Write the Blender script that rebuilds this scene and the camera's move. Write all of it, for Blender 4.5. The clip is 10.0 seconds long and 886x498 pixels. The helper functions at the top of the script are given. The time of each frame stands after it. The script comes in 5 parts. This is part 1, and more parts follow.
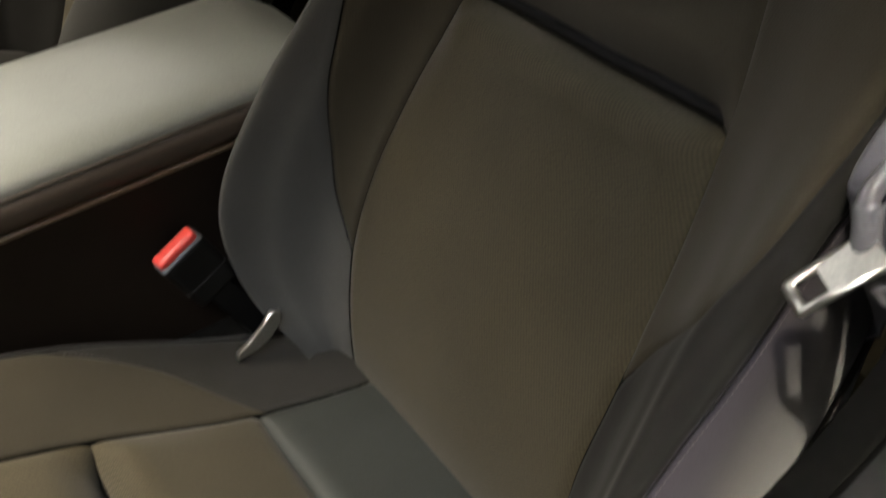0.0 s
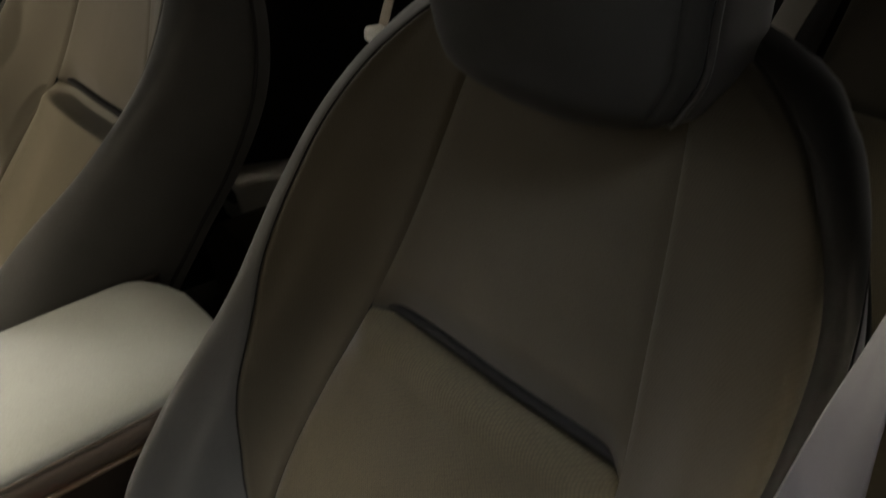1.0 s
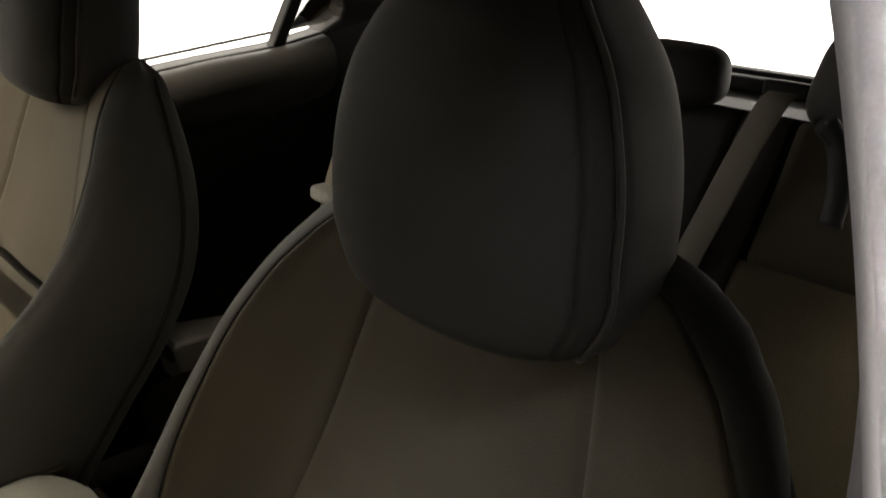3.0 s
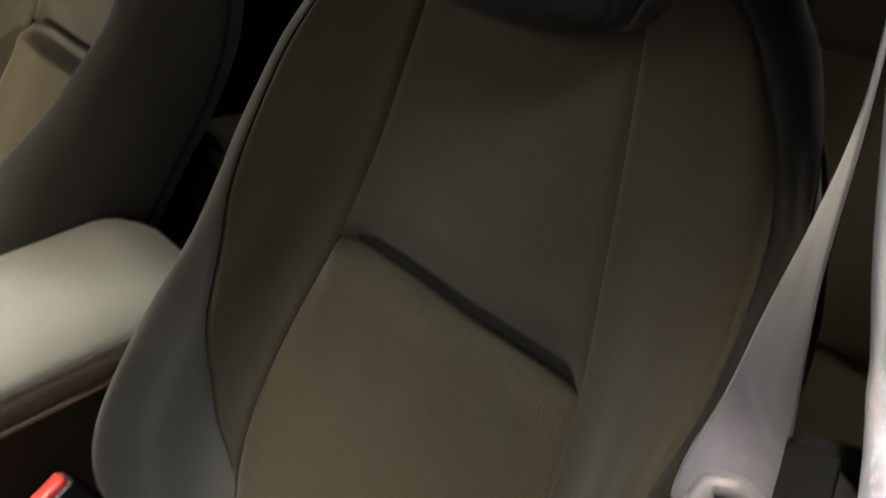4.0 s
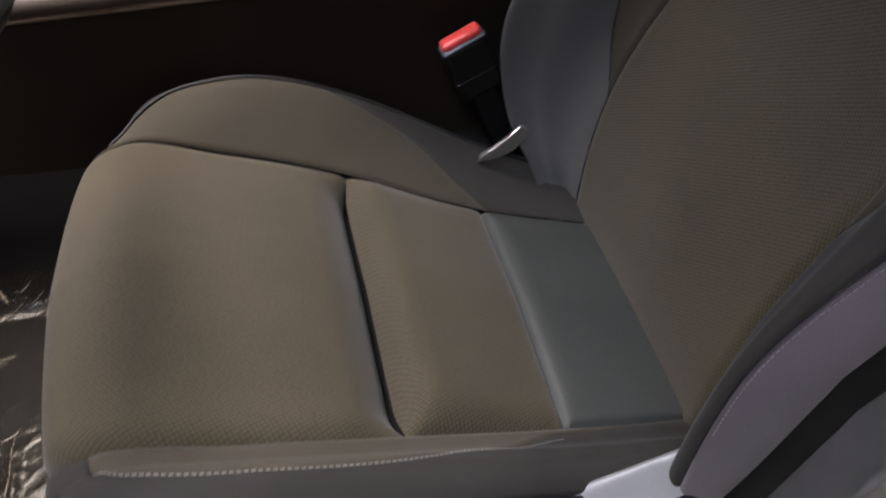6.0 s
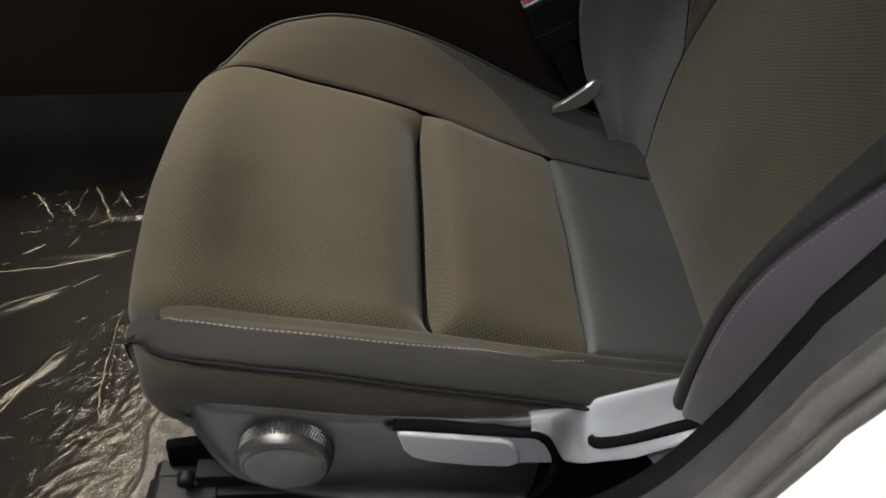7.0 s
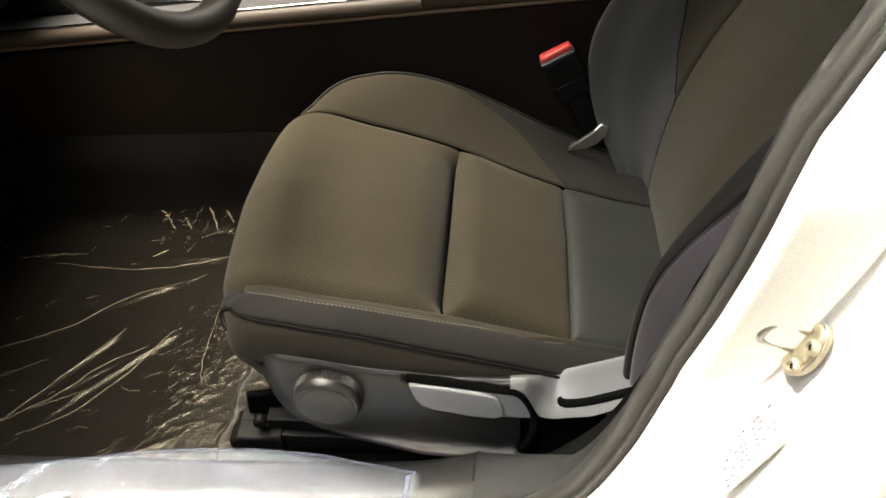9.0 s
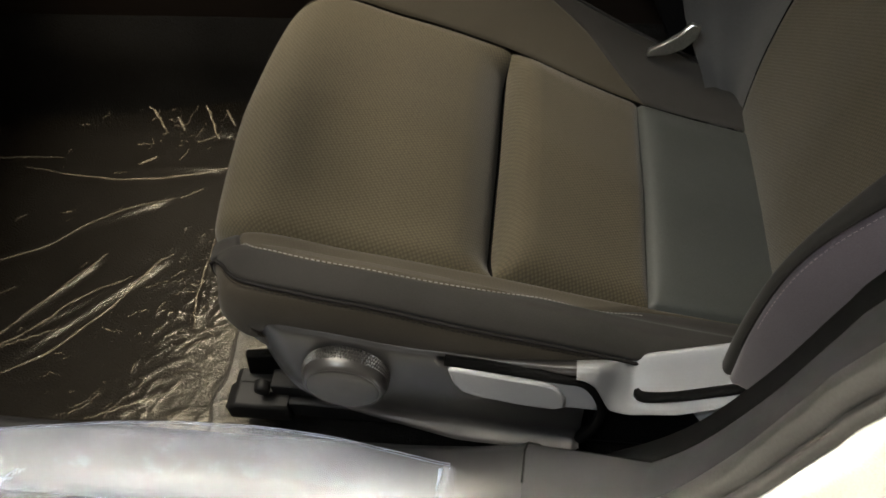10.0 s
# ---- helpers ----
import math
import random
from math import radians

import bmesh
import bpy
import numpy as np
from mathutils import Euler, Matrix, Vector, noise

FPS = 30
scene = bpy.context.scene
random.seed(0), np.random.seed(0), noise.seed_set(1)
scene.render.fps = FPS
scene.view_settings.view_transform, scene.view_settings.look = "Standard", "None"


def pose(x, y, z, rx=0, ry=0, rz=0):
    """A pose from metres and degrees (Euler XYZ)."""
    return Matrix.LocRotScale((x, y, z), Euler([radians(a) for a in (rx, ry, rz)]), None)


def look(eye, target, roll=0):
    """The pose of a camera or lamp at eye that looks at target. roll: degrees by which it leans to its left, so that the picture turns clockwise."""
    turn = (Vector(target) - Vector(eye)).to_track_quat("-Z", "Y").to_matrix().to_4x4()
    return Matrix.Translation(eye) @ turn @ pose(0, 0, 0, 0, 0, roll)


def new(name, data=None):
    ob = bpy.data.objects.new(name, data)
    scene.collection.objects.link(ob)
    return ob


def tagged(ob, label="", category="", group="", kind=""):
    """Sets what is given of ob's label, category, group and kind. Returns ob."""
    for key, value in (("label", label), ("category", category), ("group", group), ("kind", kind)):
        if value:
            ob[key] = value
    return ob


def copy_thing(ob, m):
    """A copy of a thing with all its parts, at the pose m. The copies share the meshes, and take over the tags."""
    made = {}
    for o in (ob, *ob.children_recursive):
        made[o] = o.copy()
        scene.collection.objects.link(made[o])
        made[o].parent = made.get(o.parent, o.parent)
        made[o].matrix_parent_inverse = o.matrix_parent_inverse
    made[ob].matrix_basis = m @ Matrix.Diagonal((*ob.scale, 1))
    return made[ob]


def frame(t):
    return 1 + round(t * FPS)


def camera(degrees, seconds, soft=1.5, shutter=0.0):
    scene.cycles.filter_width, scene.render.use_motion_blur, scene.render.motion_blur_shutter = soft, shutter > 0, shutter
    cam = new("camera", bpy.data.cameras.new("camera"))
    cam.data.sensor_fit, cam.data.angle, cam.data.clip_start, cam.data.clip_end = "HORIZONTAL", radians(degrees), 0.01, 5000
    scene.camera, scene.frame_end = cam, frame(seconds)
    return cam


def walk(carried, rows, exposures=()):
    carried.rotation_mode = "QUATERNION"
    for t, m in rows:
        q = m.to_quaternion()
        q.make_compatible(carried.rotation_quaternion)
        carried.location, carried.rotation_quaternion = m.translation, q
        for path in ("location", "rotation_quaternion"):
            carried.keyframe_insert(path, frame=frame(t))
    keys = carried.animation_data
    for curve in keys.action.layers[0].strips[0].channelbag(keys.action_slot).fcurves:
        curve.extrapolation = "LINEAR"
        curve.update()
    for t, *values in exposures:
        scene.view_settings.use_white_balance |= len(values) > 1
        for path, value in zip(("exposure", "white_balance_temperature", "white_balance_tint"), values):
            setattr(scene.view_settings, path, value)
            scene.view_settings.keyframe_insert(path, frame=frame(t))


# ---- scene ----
cam = camera(58.4, 10.0, soft=1.6, shutter=0.4)

PATH = [
    (0, (0.003, -0.349, 0.583), (0.898, 0.851, -0.744), 0.3),
    (0.5, (0.039, -0.325, 0.643), (1.066, 0.922, -0.536), 0.9),
    (1, (0.053, -0.309, 0.701), (1.231, 0.952, -0.31), 2.1),
    (1.5, (0.093, -0.3, 0.727), (1.341, 1.015, -0.118), 3.2),
    (2, (0.115, -0.289, 0.755), (1.428, 1.047, 0.053), 3.9),
    (2.2, (0.12, -0.288, 0.771), (1.445, 1.057, 0.11), 3.3),
    (3.3, (0.116, -0.305, 0.721), (1.414, 0.99, -0.079), 3.0),
    (3.5, (0.102, -0.316, 0.705), (1.374, 0.961, -0.163), 3.4),
    (4, (0.067, -0.338, 0.669), (1.215, 0.895, -0.409), 2.1),
    (4.5, (0.026, -0.357, 0.619), (0.956, 0.896, -0.632), 0.2),
    (5, (-0.024, -0.389, 0.571), (0.73, 0.919, -0.74), 0.7),
    (5.5, (-0.07, -0.428, 0.549), (0.519, 0.924, -0.802), 2.1),
    (6, (-0.065, -0.47, 0.524), (0.306, 0.893, -0.892), 3.5),
    (6.2, (-0.052, -0.49, 0.519), (0.236, 0.875, -0.914), 3.1),
    (7.3, (0.008, -0.592, 0.542), (0.001, 0.8, -0.895), -1.4),
    (7.5, (0.019, -0.61, 0.558), (-0.021, 0.792, -0.868), -2.2),
    (8, (0.056, -0.659, 0.6), (-0.064, 0.774, -0.789), -4.6),
    (8.5, (0.086, -0.719, 0.637), (-0.082, 0.744, -0.716), -5.6),
    (9, (0.092, -0.739, 0.647), (-0.12, 0.713, -0.711), -5.8),
    (9.5, (0.056, -0.641, 0.6), (-0.189, 0.694, -0.869), -6.8),
    (10, (0.038, -0.56, 0.559), (-0.2, 0.656, -1.011), -5.8),
]
EXPOSURE = [(0, 0.35, 6550, 10), (0.5, 0.3, 6650, 10), (1.0, 0.5, 6750, 10), (1.5, 0.7, 6800, 10), (2.0, 0.9, 6850, 10), (3.5, 1.05, 6950, 10), (4.0, 0.85, 6750, 10), (4.5, 0.6, 6500, 10), (5.0, 0.45, 6200, 12), (5.5, 0.4, 5900, 17), (6.0, 0.32, 5700, 22), (7.5, 0.2, 6200, 10), (8.5, 0.45, 6550, 10), (9.0, 0.38, 6600, 10), (10.0, -0.02, 6500, 10)]
walk(cam, [(t, look(eye, target, roll)) for t, eye, target, roll in PATH], EXPOSURE)
WORLD_STRENGTH = 0.078
LAMPS = [
    ((-0.62, 0.45, 2.9), (-0.10, 0.08, 0.0), (1.6, 2.3), 425.0, (1.0, 0.91, 0.74), 180),
    # unseen narrow fill, added to light the passenger seat
    ((-1.3, 1.6, 1.6), (0.30, 0.85, 0.35), (0.8, 0.8), 1.9, (1.0, 0.90, 0.72), 30),
    # unseen near-parallel beam, added to whiten the jamb alone
    ((-0.90, -0.60, 3.0), (0.22, -0.525, 0.1), (0.50, 1.5), 11.0, (1.0, 0.92, 0.74), 4),
    # unseen cool fill, added for the shield and the seat's door side
    ((-0.90, -1.6, 3.1), (0.14, -0.02, 0.12), (1.2, 0.6), 2.4, (0.88, 0.94, 1.0), 32),
]
CLOTH, CLOTH_FINE = (0.0575, 0.0475, 0.0278), (0.047, 0.0393, 0.0262)
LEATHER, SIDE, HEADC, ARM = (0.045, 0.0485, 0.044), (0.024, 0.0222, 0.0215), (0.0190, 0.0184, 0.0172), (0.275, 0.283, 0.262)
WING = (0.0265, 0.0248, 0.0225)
# one charcoal cloth in three tones: light and shade of each side put in
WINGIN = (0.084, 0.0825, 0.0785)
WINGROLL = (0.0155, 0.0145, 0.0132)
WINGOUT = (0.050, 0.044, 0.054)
# ---- light ----
world = bpy.data.worlds.new("hall_light")
scene.world = world
world.use_nodes = True
wn, wl = world.node_tree.nodes, world.node_tree.links
wn.clear()
w_out = wn.new("ShaderNodeOutputWorld")
w_bg = wn.new("ShaderNodeBackground")
w_tc = wn.new("ShaderNodeTexCoord")
w_sep = wn.new("ShaderNodeSeparateXYZ")
w_ramp = wn.new("ShaderNodeValToRGB")
w_ramp.color_ramp.elements[0].position = 0.40
w_ramp.color_ramp.elements[0].color = (0.05, 0.05, 0.055, 1)
w_ramp.color_ramp.elements[1].position = 0.53
w_ramp.color_ramp.elements[1].color = (1.0, 0.93, 0.82, 1)
w_map = wn.new("ShaderNodeMapRange")
w_map.inputs["From Min"].default_value = -1
w_map.inputs["From Max"].default_value = 1
wl.new(w_tc.outputs["Generated"], w_sep.inputs[0])
wl.new(w_sep.outputs["Z"], w_map.inputs["Value"])
wl.new(w_map.outputs["Result"], w_ramp.inputs["Fac"])
wl.new(w_ramp.outputs["Color"], w_bg.inputs["Color"])
w_bg.inputs["Strength"].default_value = WORLD_STRENGTH
wl.new(w_bg.outputs[0], w_out.inputs[0])


def unseen_lamp(eye, target, size, watts, color, spread):
    data = bpy.data.lights.new("unseen_lamp", "AREA")
    data.shape, data.size, data.size_y = "RECTANGLE", size[0], size[1]
    data.energy, data.color, data.spread = watts, color, radians(spread)
    ob = new("unseen_lamp", data)
    ob.matrix_world = look(eye, target)
    return ob


for lamp in LAMPS:
    unseen_lamp(*lamp)


# ---- materials ----
def material(name):
    m = bpy.data.materials.new(name)
    m.use_nodes = True
    t = m.node_tree
    return m, t, t.nodes["Principled BSDF"]


def coords(t, scale):
    tc, mp = t.nodes.new("ShaderNodeTexCoord"), t.nodes.new("ShaderNodeMapping")
    mp.inputs["Scale"].default_value = scale if isinstance(scale, tuple) else (scale,) * 3
    t.links.new(tc.outputs["Object"], mp.inputs[0])
    return mp.outputs[0]


def noise_tex(t, scale, detail=4.0, rough=0.55):
    n = t.nodes.new("ShaderNodeTexNoise")
    n.inputs["Scale"].default_value, n.inputs["Detail"].default_value, n.inputs["Roughness"].default_value = scale, detail, rough
    t.links.new(coords(t, 1.0), n.inputs["Vector"])
    return n.outputs["Fac"]


def ramp(t, fac, stops):
    r = t.nodes.new("ShaderNodeValToRGB")
    e = r.color_ramp.elements
    while len(e) < len(stops):
        e.new(0.5)
    for i, (p, c) in enumerate(stops):
        e[i].position, e[i].color = p, (*c, 1)
    t.links.new(fac, r.inputs["Fac"])
    return r.outputs["Color"]


def add_bump(t, bsdf, height, strength, distance, prev=None):
    b = t.nodes.new("ShaderNodeBump")
    b.inputs["Strength"].default_value, b.inputs["Distance"].default_value = strength, distance
    t.links.new(height, b.inputs["Height"])
    if prev is not None:
        t.links.new(prev, b.inputs["Normal"])
    t.links.new(b.outputs[0], bsdf.inputs["Normal"])
    return b.outputs[0]


def mul(t, a, b, kind="MULTIPLY"):
    n = t.nodes.new("ShaderNodeMix")
    n.data_type, n.blend_type = "RGBA", kind
    n.inputs["Factor"].default_value = 1.0
    t.links.new(a, n.inputs[6])
    t.links.new(b, n.inputs[7])
    return n.outputs[2]


def plain(name, color, rough=0.5, metal=0.0, grain=250.0, bump=0.15, vary=0.25, depth=0.0004, sheen=0.0, spec=0.5):
    """A surface with two scales of variation: soft blotches and fine grain."""
    m, t, b = material(name)
    lo = tuple(c * (1 - vary) for c in color)
    hi = tuple(min(1, c * (1 + vary)) for c in color)
    big = ramp(t, noise_tex(t, 9.0), [(0.3, lo), (0.7, hi)])
    fine = noise_tex(t, grain, 2.0)
    tint = ramp(t, fine, [(0.3, (0.8, 0.8, 0.8)), (0.7, (1, 1, 1))])
    t.links.new(mul(t, big, tint), b.inputs["Base Color"])
    b.inputs["Roughness"].default_value = rough
    b.inputs["Metallic"].default_value = metal
    b.inputs["Specular IOR Level"].default_value = spec
    b.inputs["Sheen Weight"].default_value = sheen
    b.inputs["Sheen Roughness"].default_value = 0.4
    r = t.nodes.new("ShaderNodeMapRange")
    r.inputs["To Min"].default_value, r.inputs["To Max"].default_value = rough * 0.85, min(1, rough * 1.15)
    t.links.new(noise_tex(t, 30.0), r.inputs["Value"])
    t.links.new(r.outputs[0], b.inputs["Roughness"])
    add_bump(t, b, fine, bump, depth)
    return m


def weave(name, color, cell, axes, gap, uneven):
    """Knitted seat cloth: rows of small bumps in a honeycomb."""
    m, t, b = material(name)
    v = t.nodes.new("ShaderNodeTexVoronoi")
    v.voronoi_dimensions = "2D"
    v.inputs["Scale"].default_value, v.inputs["Randomness"].default_value = 1.0, uneven
    uv, mp = t.nodes.new("ShaderNodeTexCoord"), t.nodes.new("ShaderNodeMapping")
    mp.inputs["Scale"].default_value = (axes[0] / cell, axes[1] / cell, 1)
    mp.inputs["Rotation"].default_value = (0, 0, 0.5)
    t.links.new(uv.outputs["UV"], mp.inputs[0])
    t.links.new(mp.outputs[0], v.inputs["Vector"])
    big = ramp(t, noise_tex(t, 7.0, 3.0), [(0.3, tuple(c * 0.88 for c in color)), (0.7, tuple(c * 1.12 for c in color))])
    dots = ramp(t, v.outputs["Distance"], [(0.10, (2 - gap * 1.15,) * 3), (0.62, (gap, gap * 0.99, gap * 0.97))])
    t.links.new(mul(t, big, dots), b.inputs["Base Color"])
    b.inputs["Roughness"].default_value = 0.85
    b.inputs["Specular IOR Level"].default_value = 0.25
    b.inputs["Sheen Weight"].default_value = 0.12
    b.inputs["Sheen Roughness"].default_value = 0.5
    inv = t.nodes.new("ShaderNodeMath")
    inv.operation = "SUBTRACT"
    inv.inputs[0].default_value = 1.0
    t.links.new(v.outputs["Distance"], inv.inputs[1])
    n1 = add_bump(t, b, inv.outputs[0], 1.4 * (1 - gap), 0.0008)
    add_bump(t, b, noise_tex(t, 60.0, 3.0), 0.12, 0.002, n1)
    return m


M_CLOTH = weave("seat_cloth", CLOTH, 0.0027, (1.0, 0.8), 0.64, 0.18)
M_CLOTH_FINE = weave("seat_cloth_fine", CLOTH_FINE, 0.0023, (1.0, 0.8), 0.84, 0.25)
M_LEATHER = plain("grey_leatherette", LEATHER, 0.55, grain=700.0, bump=0.25, vary=0.12, sheen=0.05, spec=0.35)
M_SIDE = plain("seat_side_vinyl", SIDE, 0.6, grain=900.0, bump=0.2, vary=0.12, sheen=0.1, spec=0.25)
M_HEAD = plain("headrest_cloth", HEADC, 0.9, grain=1100.0, bump=0.3, vary=0.15, sheen=0.03, spec=0.12)
M_WING = plain("charcoal_wing_cloth", WING, 0.85, grain=1000.0, bump=0.25, vary=0.12, sheen=0.05, spec=0.2)
M_WINGEND = plain("charcoal_bolster_cloth", (0.034, 0.0315, 0.028), 0.8, grain=1000.0, bump=0.25, vary=0.1, sheen=0.08, spec=0.2)
# lit and shaded copies of the charcoal wing cloth
M_WINGOUT = plain("cool_lit_wing_side_cloth", WINGOUT, 0.8, grain=1000.0, bump=0.3, vary=0.1, sheen=0.3, spec=0.2)
M_WINGIN = plain("lit_inner_wing_cloth", WINGIN, 0.85, grain=1000.0, bump=0.25, vary=0.12, sheen=0.15, spec=0.2)
M_WINGROLL = plain("shaded_wing_edge_cloth", WINGROLL, 0.85, grain=1000.0, bump=0.25, vary=0.12, sheen=0.07, spec=0.2)
M_STITCH = plain("pale_thread", (0.24, 0.23, 0.22), 0.7)
M_WINGTHREAD = plain("mauve_thread", (0.13, 0.105, 0.115), 0.7)
# dark thread, also used for added shade in seams and creases
M_THREADSHADE = plain("dark_thread_and_seam_shade", (0.012, 0.011, 0.011), 0.8, spec=0.1)
M_PLASTIC = plain("black_grained_plastic", (0.012, 0.012, 0.013), 0.42, grain=1500.0, bump=0.2, vary=0.1)
M_SHIELD = plain("satin_seat_plastic", (0.018, 0.0172, 0.0172), 0.36, grain=1800.0, bump=0.12, vary=0.08, spec=0.7)
M_BLOCK = plain("satin_block_plastic", (0.165, 0.168, 0.176), 0.36, grain=1800.0, bump=0.1, vary=0.06)
M_LEVER = plain("satin_grey_plastic", (0.30, 0.306, 0.318), 0.32, grain=1800.0, bump=0.1, vary=0.06)
M_BLACK = plain("deep_black_plastic", (0.006, 0.006, 0.006), 0.55, spec=0.2)
# near-black for black plastic, and for tubes and strips standing in for shade
M_VOID = plain("black_plastic_and_gap_shade", (0.0035, 0.0035, 0.0035), 0.95, spec=0.03)
M_SKIRT = plain("brown_skirt_cloth", (0.034, 0.0285, 0.021), 0.85, grain=900.0, bump=0.3, vary=0.12, sheen=0.08, spec=0.2)
M_RUBBER = plain("rubber_seal", (0.036, 0.035, 0.034), 0.6, grain=500.0, bump=0.2, spec=0.3)
M_TRIM = plain("dark_pillar_plastic", (0.019, 0.019, 0.021), 0.6, grain=1500.0, bump=0.2, vary=0.1, spec=0.2)
M_PILLAR = plain("light_grey_pillar_trim", (0.17, 0.174, 0.21), 0.6, grain=900.0, bump=0.06, vary=0.06)
M_PAINT = plain("white_body_paint", (0.80, 0.785, 0.74), 0.22, grain=900.0, bump=0.01, vary=0.006)
M_BELT = plain("grey_belt_webbing", (0.078, 0.077, 0.102), 0.7, grain=1400.0, bump=0.4, vary=0.06, sheen=0.1)
M_STEEL = plain("brushed_steel", (0.78, 0.78, 0.76), 0.34, metal=1.0, grain=400.0, bump=0.05, vary=0.05)
M_CHROME = plain("chrome_trim", (0.85, 0.85, 0.85), 0.1, metal=1.0, bump=0.0, vary=0.02)
M_GREYPL = plain("grey_belt_plastic", (0.10, 0.10, 0.115), 0.35, bump=0.05, vary=0.05)
M_RED = plain("red_release_plastic", (0.75, 0.075, 0.065), 0.35, bump=0.02, vary=0.06)
# the pale base colour carries part of the lid's sheen
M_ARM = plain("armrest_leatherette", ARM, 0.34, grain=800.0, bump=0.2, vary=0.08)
# armrest colour lightened to carry the light on the rear door
M_LITARM = plain("lit_rear_armrest", (0.62, 0.60, 0.55), 0.4, grain=800.0, bump=0.2, vary=0.08)
M_BAND = plain("dark_brown_leatherette", (0.088, 0.068, 0.054), 0.45, grain=800.0, bump=0.2, vary=0.1, spec=0.35)
M_CONSOLE = plain("dark_brown_console_panel", (0.018, 0.0128, 0.0094), 0.6, grain=900.0, bump=0.2, vary=0.15, spec=0.15)
M_BRONZE = plain("bronze_trim_edge", (0.20, 0.14, 0.09), 0.4, vary=0.1)
M_SILVER = plain("silver_console_plastic", (0.075, 0.075, 0.079), 0.5, vary=0.05, spec=0.3)
M_PIANO = plain("gloss_black_plastic", (0.008, 0.008, 0.008), 0.08, bump=0.0)
M_CARPET = plain("black_carpet", (0.007, 0.0065, 0.006), 0.95, grain=420.0, bump=0.9, vary=0.35, depth=0.002, spec=0.06)
M_LINER = plain("dark_headliner", (0.022, 0.021, 0.020), 0.9, grain=600.0, bump=0.3, spec=0.1)
M_SILL = plain("door_top_vinyl", (0.030, 0.029, 0.027), 0.38, grain=900.0, bump=0.2, vary=0.1)
M_DOORCARD = plain("dark_door_panel", (0.012, 0.012, 0.012), 0.55, grain=900.0, bump=0.2, spec=0.2)
M_WHEEL = plain("steering_leather", (0.036, 0.032, 0.027), 0.42, grain=900.0, bump=0.3)
M_CONCRETE = plain("hall_floor", (0.28, 0.27, 0.26), 0.5, grain=40.0, bump=0.1)
M_LIGHTBLOCK = plain("light_blocking_wall", (0.10, 0.095, 0.09), 0.8, grain=60.0, bump=0.1)
M_BRASS = plain("yellow_zinc_steel", (0.84, 0.76, 0.58), 0.42, metal=1.0, vary=0.15)
M_SHELF = plain("pale_shelf_cloth", (0.35, 0.34, 0.32), 0.8)
M_GLOW, _t, _b = material("bright_showroom_daylight")
_b.inputs["Emission Color"].default_value = (1.0, 0.99, 0.96, 1)
_b.inputs["Emission Strength"].default_value = 1.7
M_INK = plain("grey_label_ink", (0.014, 0.014, 0.015), 0.9, spec=0.05)


def film_material(name, clear, tint, rough, crinkle, relief=0.6, ior=1.5, gloss=(1, 1, 1)):
    """Thin clear plastic sheet: mostly see-through, with a sharp sheen and a milky share."""
    m = bpy.data.materials.new(name)
    m.use_nodes = True
    t = m.node_tree
    t.nodes.clear()
    out = t.nodes.new("ShaderNodeOutputMaterial")
    tr, gl, df = (t.nodes.new("ShaderNodeBsdf" + k) for k in ("Transparent", "Anisotropic", "Diffuse"))
    gl.inputs["Roughness"].default_value = rough
    gl.inputs["Color"].default_value = (*gloss, 1)
    df.inputs["Color"].default_value = (*tint, 1)
    tr.inputs["Color"].default_value = (0.93, 0.93, 0.93, 1)
    m1, m2 = t.nodes.new("ShaderNodeMixShader"), t.nodes.new("ShaderNodeMixShader")
    m1.inputs[0].default_value = 1 - clear
    t.links.new(tr.outputs[0], m1.inputs[1])
    t.links.new(df.outputs[0], m1.inputs[2])
    fr = t.nodes.new("ShaderNodeFresnel")
    fr.inputs["IOR"].default_value = ior
    b = t.nodes.new("ShaderNodeBump")
    b.inputs["Strength"].default_value, b.inputs["Distance"].default_value = relief, 0.004
    t.links.new(noise_tex(t, crinkle, 5.0, 0.65), b.inputs["Height"])
    t.links.new(b.outputs[0], gl.inputs["Normal"])
    t.links.new(b.outputs[0], fr.inputs["Normal"])
    t.links.new(fr.outputs[0], m2.inputs[0])
    t.links.new(m1.outputs[0], m2.inputs[1])
    t.links.new(gl.outputs[0], m2.inputs[2])
    t.links.new(m2.outputs[0], out.inputs[0])
    return m


# the gloss tint puts the lamps' warm colour into the film
M_FILM = film_material("clear_floor_film", 0.992, (0.6, 0.48, 0.33), 0.20, 60.0, 0.10, 1.40, (0.40, 0.37, 0.31))
# glints along the folds, put into a milky warm colour
M_CREASE = film_material("crease_glint_film", 0.66, (0.46, 0.39, 0.28), 0.25, 60.0, 0.3, 1.45, (0.80, 0.74, 0.62))
# cool door-side light is put into this film's tint and gloss
M_SILLFILM = film_material("milky_sill_film", 0.89, (0.27, 0.295, 0.36), 0.42, 18.0, 0.2, 1.4, (0.60, 0.66, 0.80))
M_HEM = film_material("doubled_film", 0.955, (0.5, 0.5, 0.5), 0.25, 26.0, 0.6, 1.2)
M_GLASS = film_material("window_glass", 0.995, (0.5, 0.5, 0.5), 0.0, 0.5)


